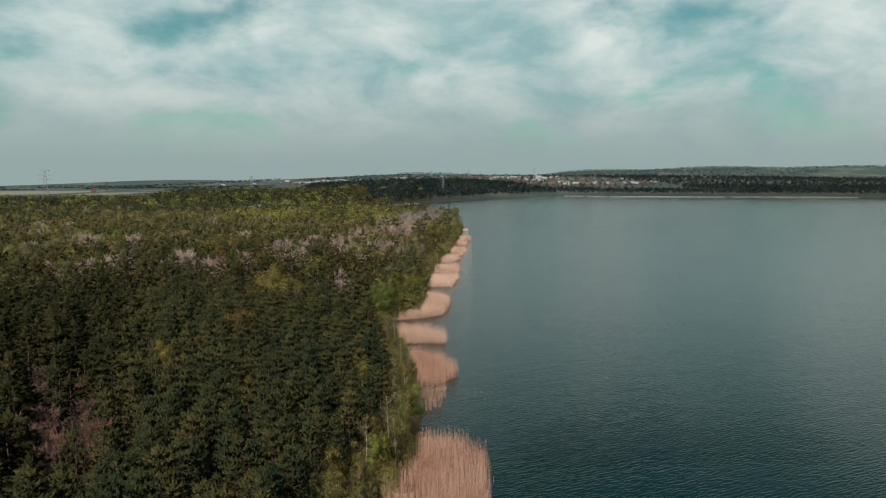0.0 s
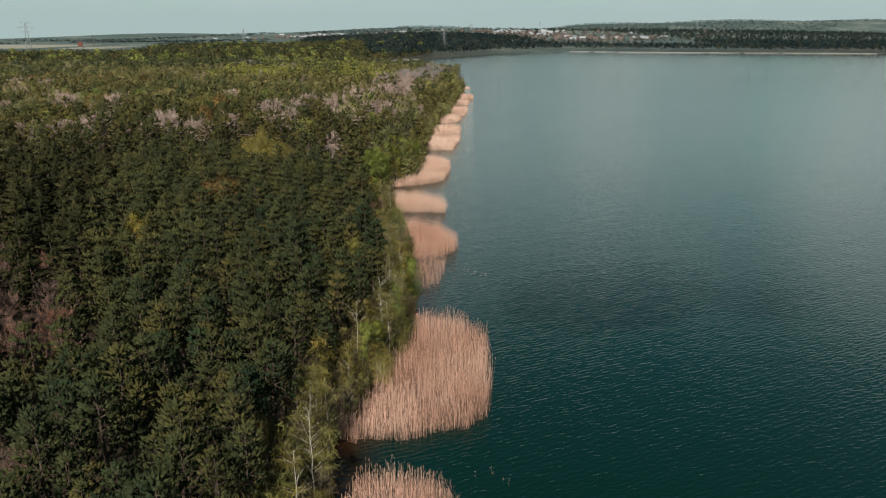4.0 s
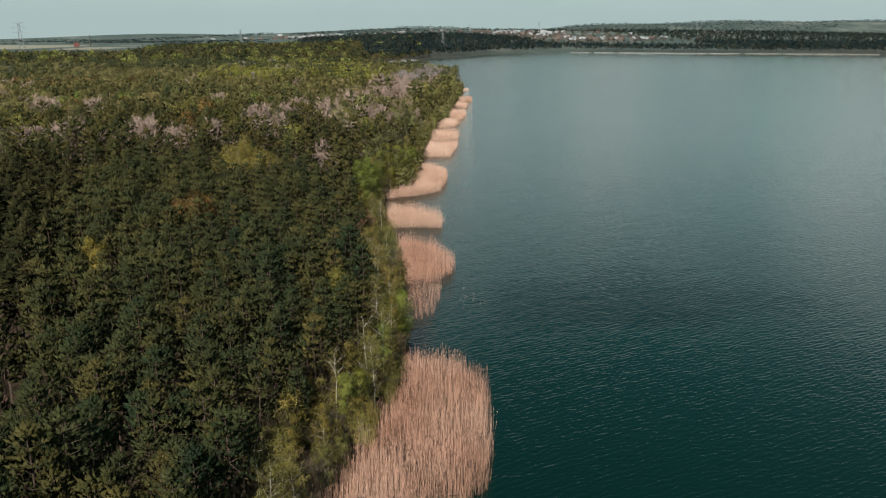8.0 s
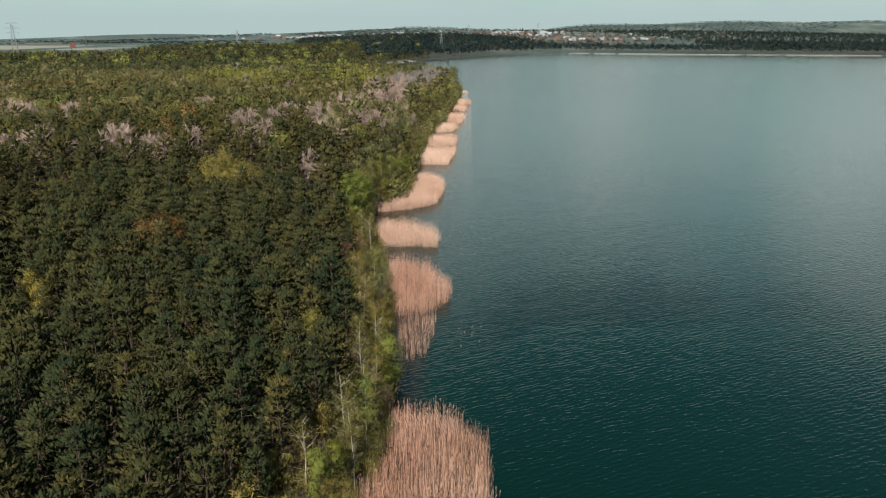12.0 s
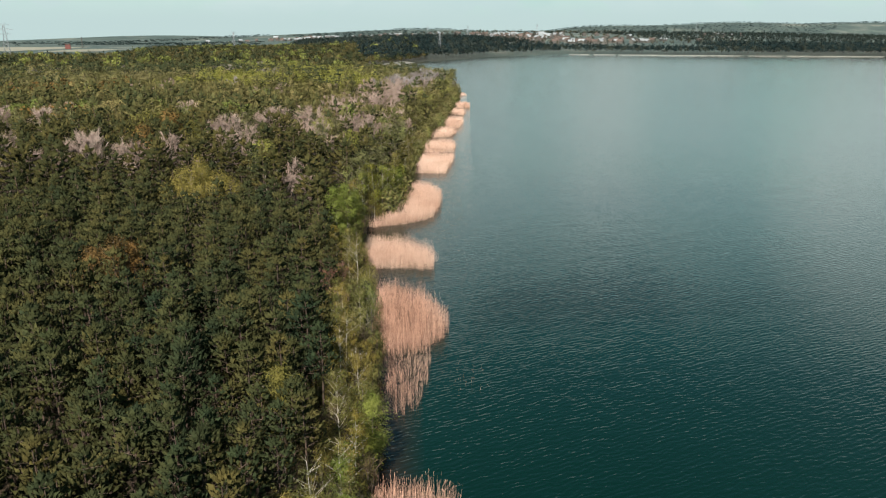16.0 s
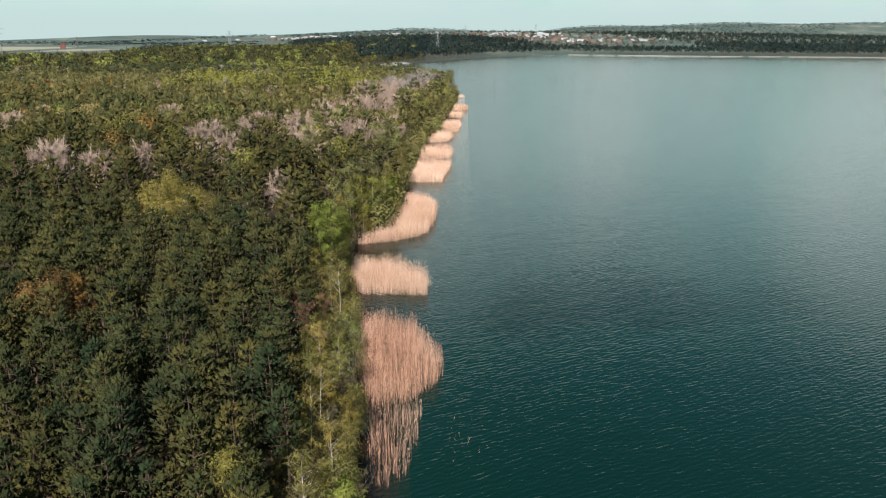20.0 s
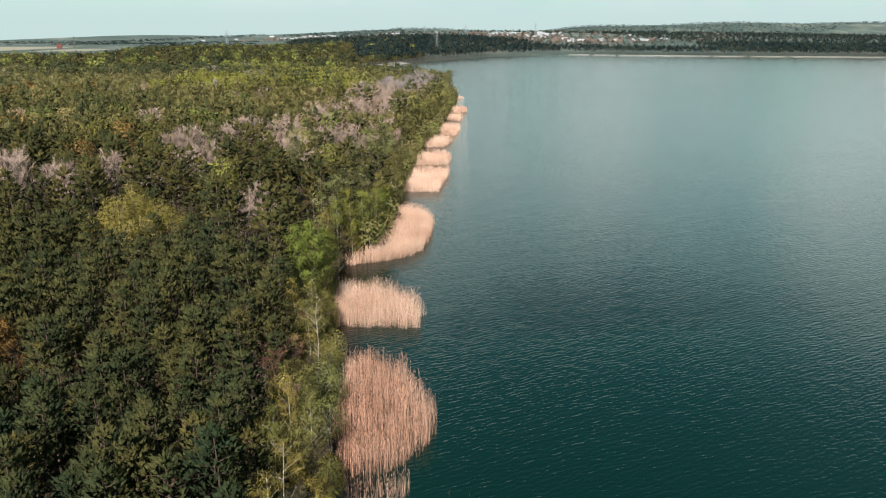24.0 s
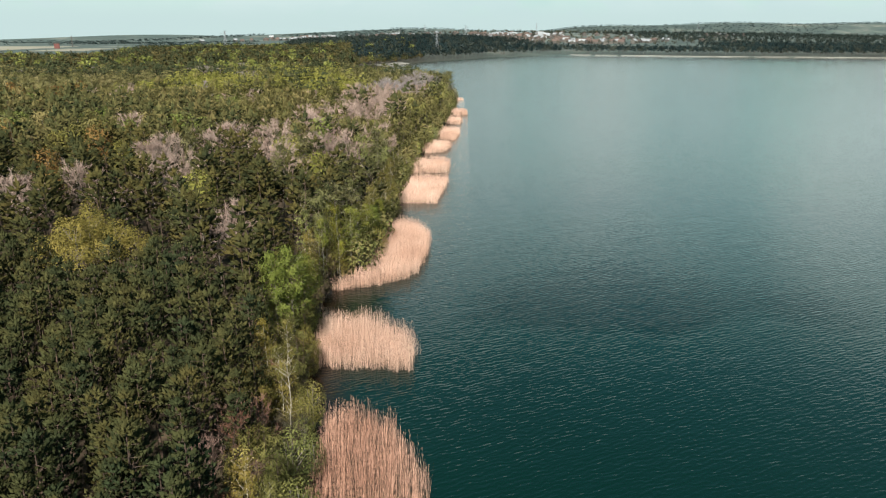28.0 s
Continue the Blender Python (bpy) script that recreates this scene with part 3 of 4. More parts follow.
def placed(shapes, xyz, scale, turn, pick):
    """Copies of the shapes, stood at xyz, joined: triangles, their material slot (0 wood, 1 leaf) and normals."""
    tris, idx, nor = [], [], []
    for k, (wood, crown, cn) in enumerate(shapes):
        sel = np.where(pick == k)[0]
        if not len(sel):
            continue
        t = np.concatenate([wood, crown])
        m = np.concatenate([np.zeros(len(wood), np.int32), np.ones(len(crown), np.int32)])
        nn = np.concatenate([face_normals(wood), face_normals(crown) if cn is None else cn])
        nc, ns = np.cos(turn[sel])[:, None], np.sin(turn[sel])[:, None]
        nor.append(np.stack([nn[:, 0] * nc - nn[:, 1] * ns, nn[:, 0] * ns + nn[:, 1] * nc, np.broadcast_to(nn[:, 2], (len(sel), len(nn)))], -1).reshape(-1, 3))
        c, s = np.cos(turn[sel])[:, None, None], np.sin(turn[sel])[:, None, None]
        sc = scale[sel][:, None, None]
        x, y, z = t[None, :, :, 0], t[None, :, :, 1], t[None, :, :, 2]
        out = np.stack([(x * c - y * s) * sc + xyz[sel, 0][:, None, None], (x * s + y * c) * sc + xyz[sel, 1][:, None, None], z * sc + xyz[sel, 2][:, None, None]], -1)
        tris.append(out.reshape(-1, 3, 3))
        idx.append(np.tile(m, len(sel)))
    return np.concatenate(tris), np.concatenate(idx), np.concatenate(nor)


def wood_stand(name, label, shapes, xy, scale, bark, leaf_mat, category="trees"):
    """Many trees of a kind, too many to count, as one mesh."""
    if not len(xy):
        return
    z = height(xy[:, 0], xy[:, 1]) - 0.05
    r = np.random.default_rng(len(xy))
    tris, idx, nor = placed(shapes, np.column_stack([xy, z]), scale, r.uniform(0, 6.28, len(xy)), r.integers(0, len(shapes), len(xy)))
    ob = new(name, tri_mesh(name, tris, bark, leaf_mat, index=idx, normals=None if shapes[0][2] is None else nor))
    return tagged(ob, label, category, kind="stuff")


def tree_kind(name, label, category, shapes, bark, leaf_mat, spots, group="", twiggy=False, bark_label=""):
    """Single trees of a kind, each an object with trunk and crown."""
    meshes = [(tri_mesh("trunk", w, bark), tri_mesh("crown", c, leaf_mat, normals=cn)) for w, c, cn in shapes]
    r = np.random.default_rng(len(spots) + 3)
    masters = {}
    for i, (x, y, s) in enumerate(spots):
        k = i % len(meshes)
        z = float(height(x, y)[0]) - 0.05
        m = Matrix.LocRotScale((x, y, z), Euler((0, 0, r.uniform(0, 6.28))), None)
        if k not in masters:
            root = new(name)
            part("trunk", meshes[k][0], root, bark_label)
            top = part("crown", meshes[k][1], root)
            if twiggy:
                tagged(top, kind="stuff")
            tagged(root, label, category, group)
            root.scale = (s, s, s)
            root.matrix_basis = m @ Matrix.Diagonal((s, s, s, 1))
            masters[k] = root
        else:
            masters[k].scale = (s, s, s)
            copy_thing(masters[k], m)
            masters[k].scale = (spots[k][2],) * 3


# ---- where the woods stand ----
def jittered(x0, x1, y0, y1, step, seed, turn=0.0, loose=0.42):
    """Loosely spaced spots in a rectangle, on a grid that may be turned by some degrees."""
    r = np.random.default_rng(seed)
    mid, reach = np.array([(x0 + x1) / 2, (y0 + y1) / 2]), (math.hypot(x1 - x0, y1 - y0) / 2 if turn else 0)
    X, Y = np.meshgrid(np.arange(mid[0] - reach, mid[0] + reach, step) if turn else np.arange(x0, x1, step),
                       np.arange(mid[1] - reach, mid[1] + reach, step) if turn else np.arange(y0, y1, step))
    p = np.column_stack([X.ravel(), Y.ravel()])
    p = p + r.uniform(-loose, loose, p.shape) * step
    if turn:
        c, t = math.cos(radians(turn)), math.sin(radians(turn))
        p = (p - mid) @ np.array([[c, t], [-t, c]]) + mid
        p = p[(p[:, 0] > x0) & (p[:, 0] < x1) & (p[:, 1] > y0) & (p[:, 1] < y1)]
    return p


def in_view_wedge(p, margin):
    return (p[:, 0] > -0.47 * p[:, 1] - margin)


def plantation_edge(x):
    return np.interp(x, [-120, -60, -37, -21, -8, 2, 10], [172, 184, 192, 200, 188, 172, 168])


# young pine plantation
P = jittered(-130, 12, 28, 215, 2.8, 11, 27, 0.52)
d = shore_distance(P[:, 0], P[:, 1])
P = P[(d > 5.0) & (P[:, 1] < plantation_edge(P[:, 0])) & in_view_wedge(P, 14)]
# glades taken by other trees: x, y, radius
GLADES = [(-43, 105, 6), (-37, 92, 5.5), (-30, 84, 5), (-27, 60, 4), (-23, 143, 4.5), (-32, 121, 2.0), (-21, 190, 7), (4, 142, 4.5), (1, 108, 2)]
for cx, cy, cr in GLADES:
    P = P[np.hypot(P[:, 0] - cx, P[:, 1] - cy) > cr]
close = (P[:, 0] > -30 + 0.12 * (P[:, 1] - 45)) & (P[:, 1] > 44) & (P[:, 1] < 152)
order = np.argsort(np.where(close, -P[:, 0] * 1.0 + np.abs(P[:, 1] - 95) * 0.12, 1e6))
PINES_NEAR = P[order[:300]]
PINES_REST = P[order[300:]]
r_sc = np.random.default_rng(5)
near_shapes = [pine_shape(11.0 + 0.5 * (i % 3), 20 + i, 6, 7, 5, 3, 4, 0.6, low=0.52, reach=1.9) for i in range(7)]
tree_kind("pine_tree", "young dark green Scots pine in a dense plantation", "tree", near_shapes, M_BARK, M_PINE,
          [(x, y, r_sc.uniform(0.8, 1.14)) for x, y in PINES_NEAR], "plantation pines")
# the inland side is older: layered crowns with dark gaps between them
older = PINES_REST[:, 0] < np.interp(PINES_REST[:, 1], [60, 89, 110, 198], [-30, -31, -35, -57])
layered = [pine_shape(13.0 + 0.5 * (i % 3), 46 + i, 6, 5, 4, 3, 3, 1.05, low=0.42, reach=2.7, up=0.22, simple=True) for i in range(6)]
Q = PINES_REST[older]
Q = Q[np.random.default_rng(6).random(len(Q)) < 0.7]
wood_stand("layered_pine_stand", "older brownish-green pines with layered branches and dark gaps", layered, Q, r_sc.uniform(0.66, 1.1, len(Q)), M_BARK, M_PINE_OLD)
mid_shapes = [pine_shape(11.0 + 0.5 * (i % 3), 40 + i, 5, 6, 4, 3, 3, 0.7, low=0.55, reach=1.9, simple=True) for i in range(6)]
PINES_REST = PINES_REST[~older]
wood_stand("pine_plantation", "dense stand of young dark green Scots pines", mid_shapes, PINES_REST, r_sc.uniform(0.8, 1.14, len(PINES_REST)), M_BARK, M_PINE)

# older mixed wood behind it
ZONES = [  # x, y, half-width, half-depth, kind
    (-50, 222, 55, 26, "pine"), (-75, 360, 45, 28, "pine"), (-46, 345, 10, 12, "pine"), (-60, 250, 30, 12, "pine"), (-25, 205, 9, 8, "pine"), (9, 205, 8, 12, "pine"), (3, 232, 9, 12, "pine"), (-12, 256, 9, 9, "pine"),
    (16, 290, 6, 9, "pine"), (-30, 292, 12, 14, "pine"), (-120, 560, 60, 22, "pine"), (-14, 352, 24, 32, "olive"), (-135, 500, 60, 40, "olive"), (-50, 400, 30, 20, "olive"), (25, 520, 26, 40, "olive"),
    (-115, 440, 32, 20, "olive"), (-50, 492, 36, 22, "green"), (2, 486, 28, 18, "green"), (-62, 715, 34, 22, "green"), (-45, 455, 48, 18, "green"), (8, 448, 16, 16, "green"), (-30, 300, 5, 5, "green"), (-66, 330, 9, 6, "green"), (-15, 600, 30, 25, "green"), (-88, 242, 8, 6, "green"), (-15, 220, 3.5, 4, "green"),
    (-33, 221, 10, 5, "bare"), (-46, 217, 10, 5, "bare"), (-63, 215, 11, 5, "bare"), (-82, 217, 9, 4, "bare"), (-25, 248, 6, 5, "bare"), (3, 318, 7, 8, "bare"), (-21, 235, 7, 7, "bare"), (-4, 204, 5, 8, "bare"), (-8, 291, 7, 9, "bare"), (11, 267, 8, 9, "bare"),
    (-12, 271, 7, 7, "bare"), (10, 352, 7, 12, "bare"), (18, 340, 9, 20, "bare"), (5, 334, 8, 12, "bare"), (25, 400, 14, 42, "bare"), (42, 462, 13, 42, "bare"), (57, 530, 11, 35, "bare"), (15, 285, 7, 9, "bare"), (-17, 275, 7, 5, "bare"), (-3, 280, 6, 6, "bare"), (20, 304, 5, 11, "bare"), (14, 233, 6, 15, "pine"), (11, 262, 5, 6, "pine"), (16, 211, 3, 8, "pine"), (-135, 425, 35, 12, "rust"), (-52, 266, 10, 5, "rust"), (-88, 299, 14, 6, "rust"), (-106, 316, 10, 6, "green"), (-70, 534, 22, 20, "green"), (-3, 530, 22, 18, "green"), (-42, 236, 6, 5, "rust"), (-35, 255, 8, 4.5, "ochre"), (-52, 269, 6, 5, "ochre"), (-25, 221, 2.5, 2.5, "ochre")]


def kinds_for(p, seed):
    r = np.random.default_rng(seed)
    drift = np.sin(p[:, 0] / 9 + 2 * np.sin(p[:, 1] / 23)) * np.sin(p[:, 1] / 11 + 1.5 * np.sin(p[:, 0] / 17))
    u = np.clip(0.5 + 0.42 * drift + r.normal(scale=0.09, size=len(p)), 0, 0.999)
    out = np.where(u < 0.48, "pine", np.where(u < 0.83, "olive", np.where(u < 0.88, "green", np.where(u < 0.965, "bare", "ochre")))).astype(object)
    for zx, zy, a, b, k in ZONES:
        hit = ((p[:, 0] - zx) / a) ** 2 + ((p[:, 1] - zy) / b) ** 2 < r.uniform(0.8, 1.15, len(p))
        out[hit & (r.random(len(p)) < (0.8 if k == "bare" else 0.94))] = k
    d = shore_distance(p[:, 0], p[:, 1])
    belt = (d < np.where(p[:, 1] < 262, 5.5, 8)) & (p[:, 1] > 190)
    out[belt & (r.random(len(p)) < 0.75)] = "olive"
    out[belt & (r.random(len(p)) < 0.12)] = "willow"
    return out


B = jittered(-330, 95, 165, 640, 5.2, 12, 33, 0.5)
d = shore_distance(B[:, 0], B[:, 1])
B = B[(d > 2.0) & (B[:, 1] > plantation_edge(B[:, 0]) + 1.5) & in_view_wedge(B, 26)]
B = B[np.hypot(B[:, 0] + 21, B[:, 1] - 190) > 6]
kinds = kinds_for(B, 13)
near_b, far_b = B[:, 1] < 275, B[:, 1] > 430
oldpine = [pine_shape(15.0, 60 + i, 6, 5, 3, 3, 3, 1.25, low=0.5, reach=3.0, up=0.4, simple=True) for i in range(4)]
oldpine_lo = [pine_shape(15.5, 70 + i, 4, 5, 2, 3, 2, 1.7, low=0.52, reach=3.0, up=0.35, simple=True) for i in range(4)]
wispy_s = [wispy_shape(14 + i % 2, 86 + i, 2.6, 44, 13, 0.9, 0.07, low=0.35) for i in range(4)]
wispy_lo = [wispy_shape(14 + i % 2, 88 + i, 2.8, 20, 11, 1.5, 0.13, low=0.35, stems=1, simple=True) for i in range(4)]
olive_s = [dome_shape(13.5 + i % 2, 80 + i, 3.1 + 0.25 * (i % 3), 850, 0.38, 0.66, 0.34, 11) for i in range(4)]
olive_lo = [dome_shape(13.5 + i % 2, 84 + i, 3.3 + 0.25 * (i % 3), 280, 0.68, 0.66, 0.34, 9, simple=True) for i in range(4)]
bare_s = [bare_shape(14.5, 90 + i, 3.6, 24, 5, 16, 0.032, girth=0.4) for i in range(4)]
bare_lo = [bare_shape(15, 94 + i, 3.6, 16, 3, 14, 0.055, girth=0.3, simple=True) for i in range(4)]
STANDS = [("pine", "old_pine_wood", "tall dark green pines with ragged layered crowns", oldpine, oldpine_lo, M_BARK, M_PINE_FAR),
          ("olive", "birch_wood", "slender birches in thin yellow-green young leaf", wispy_s, wispy_lo, M_GREYBARK, M_OLIVE),
          ("green", "beech_wood", "broadleaf trees in bright fresh yellow-green leaf", olive_s, olive_lo, M_GREYBARK, M_GREEN),
          ("willow", "willow_belt", "pale grey-green willows along the lake shore", wispy_s, wispy_lo, M_GREYBARK, M_WILLOW),
          ("rust", "rust_brown_wood", "broadleaf trees with rust-brown unopened leaf", olive_s, olive_lo, M_GREYBARK, M_RUST),
          ("ochre", "ochre_wood", "broadleaf trees in ochre-brown young leaf", olive_s, olive_lo, M_GREYBARK, M_YELLOW),
          ("bare", "leafless_wood", "leafless trees with pale mauve-grey twigs", bare_s, bare_lo, M_GREYBARK, M_TWIG)]
for kind, name, label, hi, lo, bark, leaf_mat in STANDS:
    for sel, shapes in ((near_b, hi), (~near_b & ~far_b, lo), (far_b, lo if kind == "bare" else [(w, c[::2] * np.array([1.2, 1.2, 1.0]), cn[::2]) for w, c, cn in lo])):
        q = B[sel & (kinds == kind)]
        # old pines nearer than y 275 take the darker needle colour
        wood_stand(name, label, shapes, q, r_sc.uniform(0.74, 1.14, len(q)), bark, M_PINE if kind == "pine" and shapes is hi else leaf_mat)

# distant woods
far_pine = [dome_shape(15, 100 + i, 3.4, 36, 1.9, 0.6, 0.42, 5, simple=True) for i in range(3)]
far_leaf = [dome_shape(13, 110 + i, 4.3, 44, 1.9, 0.62, 0.4, 5, simple=True) for i in range(3)]
F = jittered(-900, 130, 640, 1600, 9.0, 14)
d = shore_distance(F[:, 0], F[:, 1])
F = F[(d > 3) & in_view_wedge(F, 60)]
F = F[~((F[:, 0] < -330) & (F[:, 1] > 1150))]
kf = kinds_for(F, 15)
G = jittered(30, 1900, 1040, 2000, 11.0, 16)
d = shore_distance(G[:, 0], G[:, 1])
keep = (d > 5) & (d < 330) & (G[:, 0] > 20) & ~((G[:, 0] > 330) & (G[:, 0] < 780) & (d > 90))
G = G[keep]
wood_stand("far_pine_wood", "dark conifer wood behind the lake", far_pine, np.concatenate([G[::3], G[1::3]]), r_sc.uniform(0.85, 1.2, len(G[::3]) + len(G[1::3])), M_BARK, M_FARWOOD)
q = F[kf == "pine"]
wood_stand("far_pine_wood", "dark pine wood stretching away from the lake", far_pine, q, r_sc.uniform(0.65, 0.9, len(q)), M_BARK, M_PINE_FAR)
rest = F[(kf == "olive") | (kf == "bare") | (kf == "rust") | (kf == "willow") | (kf == "ochre")]
wood_stand("far_birch_wood", "grey-green and brown broadleaf wood behind the lake", far_leaf, rest, r_sc.uniform(0.65, 0.95, len(rest)), M_GREYBARK, M_FARMIX)
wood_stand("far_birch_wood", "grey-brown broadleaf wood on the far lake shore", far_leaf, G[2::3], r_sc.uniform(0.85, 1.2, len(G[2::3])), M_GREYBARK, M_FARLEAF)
q = F[kf == "green"]
wood_stand("far_beech_wood", "bright yellow-green broadleaf wood", far_leaf, q, r_sc.uniform(0.85, 1.2, len(q)), M_GREYBARK, M_GREEN)


# ---- reed beds in the shallows ----
def inside_outline(p, outline):
    o = np.array(outline, float)
    res = np.zeros(len(p), bool)
    for (ax, ay), (bx, by) in zip(o, np.roll(o, -1, 0)):
        if ay != by:
            res ^= ((ay > p[:, 1]) != (by > p[:, 1])) & (p[:, 0] < (bx - ax) * (p[:, 1] - ay) / (by - ay) + ax)
    return res


def reed_bed(outline, per_m2, tall, wide, seed, label, ragged=0.5, mat=M_REED):
    """Dry reed stalks with drooping plumes, standing in the water inside an outline."""
    r = np.random.default_rng(seed)
    o = np.array(outline, float)
    lo, hi = o.min(0) - 1, o.max(0) + 1
    n = int(np.prod(hi - lo) * per_m2)
    p = lo + r.random((n, 2)) * (hi - lo)
    q = p + np.column_stack([np.sin(p[:, 1] * 1.3 + seed) + np.sin(p[:, 1] * 3.1), np.sin(p[:, 0] * 1.1 + seed) + np.sin(p[:, 0] * 2.7)]) * ragged * 0.5 + r.normal(scale=ragged * 0.4, size=p.shape)
    p = p[inside_outline(q, outline)]
    n = len(p)
    base = np.column_stack([p, np.full(n, -0.25)])
    lean = r.normal(scale=0.05, size=(n, 2)) + np.array([0.03, 0.02])
    h = tall * r.uniform(0.5, 1.15, n) * (0.9 + 0.1 * np.sin(p[:, 0] * 0.7 + p[:, 1] * 0.45))
    tip = base + np.column_stack([lean * h[:, None], h + 0.25])
    az = r.uniform(0, 6.28, n)
    side = np.column_stack([np.cos(az), np.sin(az), np.zeros(n)])
    mid = base + (tip - base) * 0.8
    w = wide * r.uniform(0.7, 1.3, n)[:, None]
    stalk = np.stack([base - side * w * 0.5, base + side * w * 0.5, tip], 1)
    plume = np.stack([mid, tip + side * w * 0.8 + np.array([0, 0, -0.1]), tip - side * w * 0.4], 1)
    az2 = az + r.uniform(0.6, 2.2, n)
    s2 = np.column_stack([np.cos(az2), np.sin(az2), np.full(n, 0.9)])
    low = base + (tip - base) * r.uniform(0.3, 0.6, n)[:, None]
    leaf = np.stack([low, low + s2 * 0.3, low + s2 * 0.2 + side * w * 0.8], 1)
    ob = new("reed_bed", tri_mesh("reed_bed", np.concatenate([stalk, plume, leaf]), mat))
    return tagged(ob, label, "reeds", "reed beds along the shore", kind="stuff")


REED = "dry straw-pink reeds standing in shallow lake water"
REED_PALE = "pale straw-coloured reeds standing in shallow lake water"
reed_bed([(-3, 30), (5, 34), (8, 45), (8.6, 56), (9.6, 60), (8.7, 64.5), (7, 66.7), (4.3, 67.9), (0.5, 68), (-1, 60), (-2, 45)], 40, 2.5, 0.021, 1, REED)
reed_bed([(-1.2, 76), (2.9, 75), (6.6, 74.9), (9.9, 76.2), (14, 76.9), (15.6, 82), (16.8, 89.5), (18.2, 97.5), (16.9, 101.6), (14.8, 104.3), (11.5, 106), (9, 106), (8, 97), (4, 88.5), (0.5, 80)], 34, 2.5, 0.022, 2, REED)
reed_bed([(11, 121), (12.3, 119), (14, 120), (16, 127.5), (17, 133), (11, 133.5)], 12, 2.2, 0.022, 3, REED)
reed_bed([(11, 134.5), (15.5, 135), (19, 138), (20.6, 143), (20.4, 148.5), (18.3, 155), (14.6, 159.7), (11.5, 158), (10, 145)], 30, 2.8, 0.023, 4, REED)
reed_bed([(10, 171.3), (16, 170), (21.3, 169), (22.5, 174.5), (21.5, 179), (19, 183), (16, 185.5), (10, 186), (9.5, 178)], 46, 2.7, 0.024, 5, REED_PALE, mat=M_REED_PALE)
reed_bed([(10.5, 199), (17, 200.2), (23, 203), (25.5, 206.5), (28, 215), (30.5, 229), (29, 235.5), (26, 240), (23, 239), (19, 222), (17, 206)], 50, 2.4, 0.032, 6, REED_PALE, mat=M_REED_PALE)
reed_bed([(25, 260), (35, 258.3), (40, 277), (42, 287), (31.5, 287), (27.5, 268)], 22, 2.4, 0.06, 7, REED_PALE, mat=M_REED_PALE)
reed_bed([(31, 300), (43, 297.5), (46, 311), (45, 315), (36, 318), (33, 306)], 18, 2.4, 0.07, 8, REED_PALE, mat=M_REED_PALE)
reed_bed([(39, 335), (47, 336), (52, 349), (51, 354), (44.5, 356)], 16, 2.4, 0.08, 9, REED_PALE, mat=M_REED_PALE)
reed_bed([(48, 371), (55, 364), (60, 384), (61, 391), (53, 394)], 14, 2.4, 0.09, 10, REED_PALE, mat=M_REED_PALE)
reed_bed([(58, 418), (65, 416), (68, 427), (68, 433), (61, 433)], 6, 2.4, 0.18, 11, REED_PALE, mat=M_REED_PALE)
reed_bed([(65, 451), (75, 455), (76, 466), (71, 473), (68, 472)], 6, 2.4, 0.2, 12, REED_PALE, mat=M_REED_PALE)
reed_bed([(79, 535), (86, 536), (86, 549), (82, 550)], 4, 1.3, 0.2, 13, REED_PALE, mat=M_REED_PALE)
# a few stalks stand alone off the second bed
reed_bed([(18, 122), (23, 124), (23.5, 131), (19, 130)], 0.8, 0.75, 0.02, 14, "scattered single reed stalks standing in open water")
reed_bed([(12, 55), (16, 60), (14, 68), (10, 68)], 0.35, 0.9, 0.02, 15, "scattered single reed stalks standing in open water")

# ---- single trees and shrubs along the shore ----
birch_s = [wispy_shape(10, 200 + i, 1.5, 46, 34, 0.5, 0.026) for i in range(4)]
birch_bare = [wispy_shape(10, 210 + i, 1.7, 40, 22, 0.5, 0.016, trunk_r=0.006) for i in range(3)]
bush_s = [dome_shape(5, 220 + i, 1.6, 1900, 0.11, 0.5, 0.5, 18, stems=3, trunk_r=0.01, down=-0.7) for i in range(3)]
sapling_s = [wispy_shape(6.2, 280 + i, 1.15, 26, 22, 0.42, 0.028, low=0.1, stems=2) for i in range(3)]
shrub_s = [bare_shape(3.6, 230 + i, 1.3, 7, 5, 9, 0.014, stems=3, girth=0.5) for i in range(3)]
leafless_s = [bare_shape(9.5, 240 + i, 1.9, 12, 6, 9, 0.018, stems=2, girth=0.6) for i in range(3)]
big_yellow = [mounded_shape(15.0, 250, 6.0, 11, 14000, 0.19)]
green_big = [wispy_shape(11.5, 260 + i, 2.3, 70, 60, 0.42, 0.042, low=0.1, stems=1, trunk_r=0.007) for i in range(2)]

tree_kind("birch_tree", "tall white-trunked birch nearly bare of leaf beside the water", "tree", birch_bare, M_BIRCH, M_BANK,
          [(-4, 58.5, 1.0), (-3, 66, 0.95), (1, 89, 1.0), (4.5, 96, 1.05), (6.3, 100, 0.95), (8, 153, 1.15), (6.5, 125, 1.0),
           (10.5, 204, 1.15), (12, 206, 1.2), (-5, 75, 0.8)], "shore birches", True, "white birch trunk")
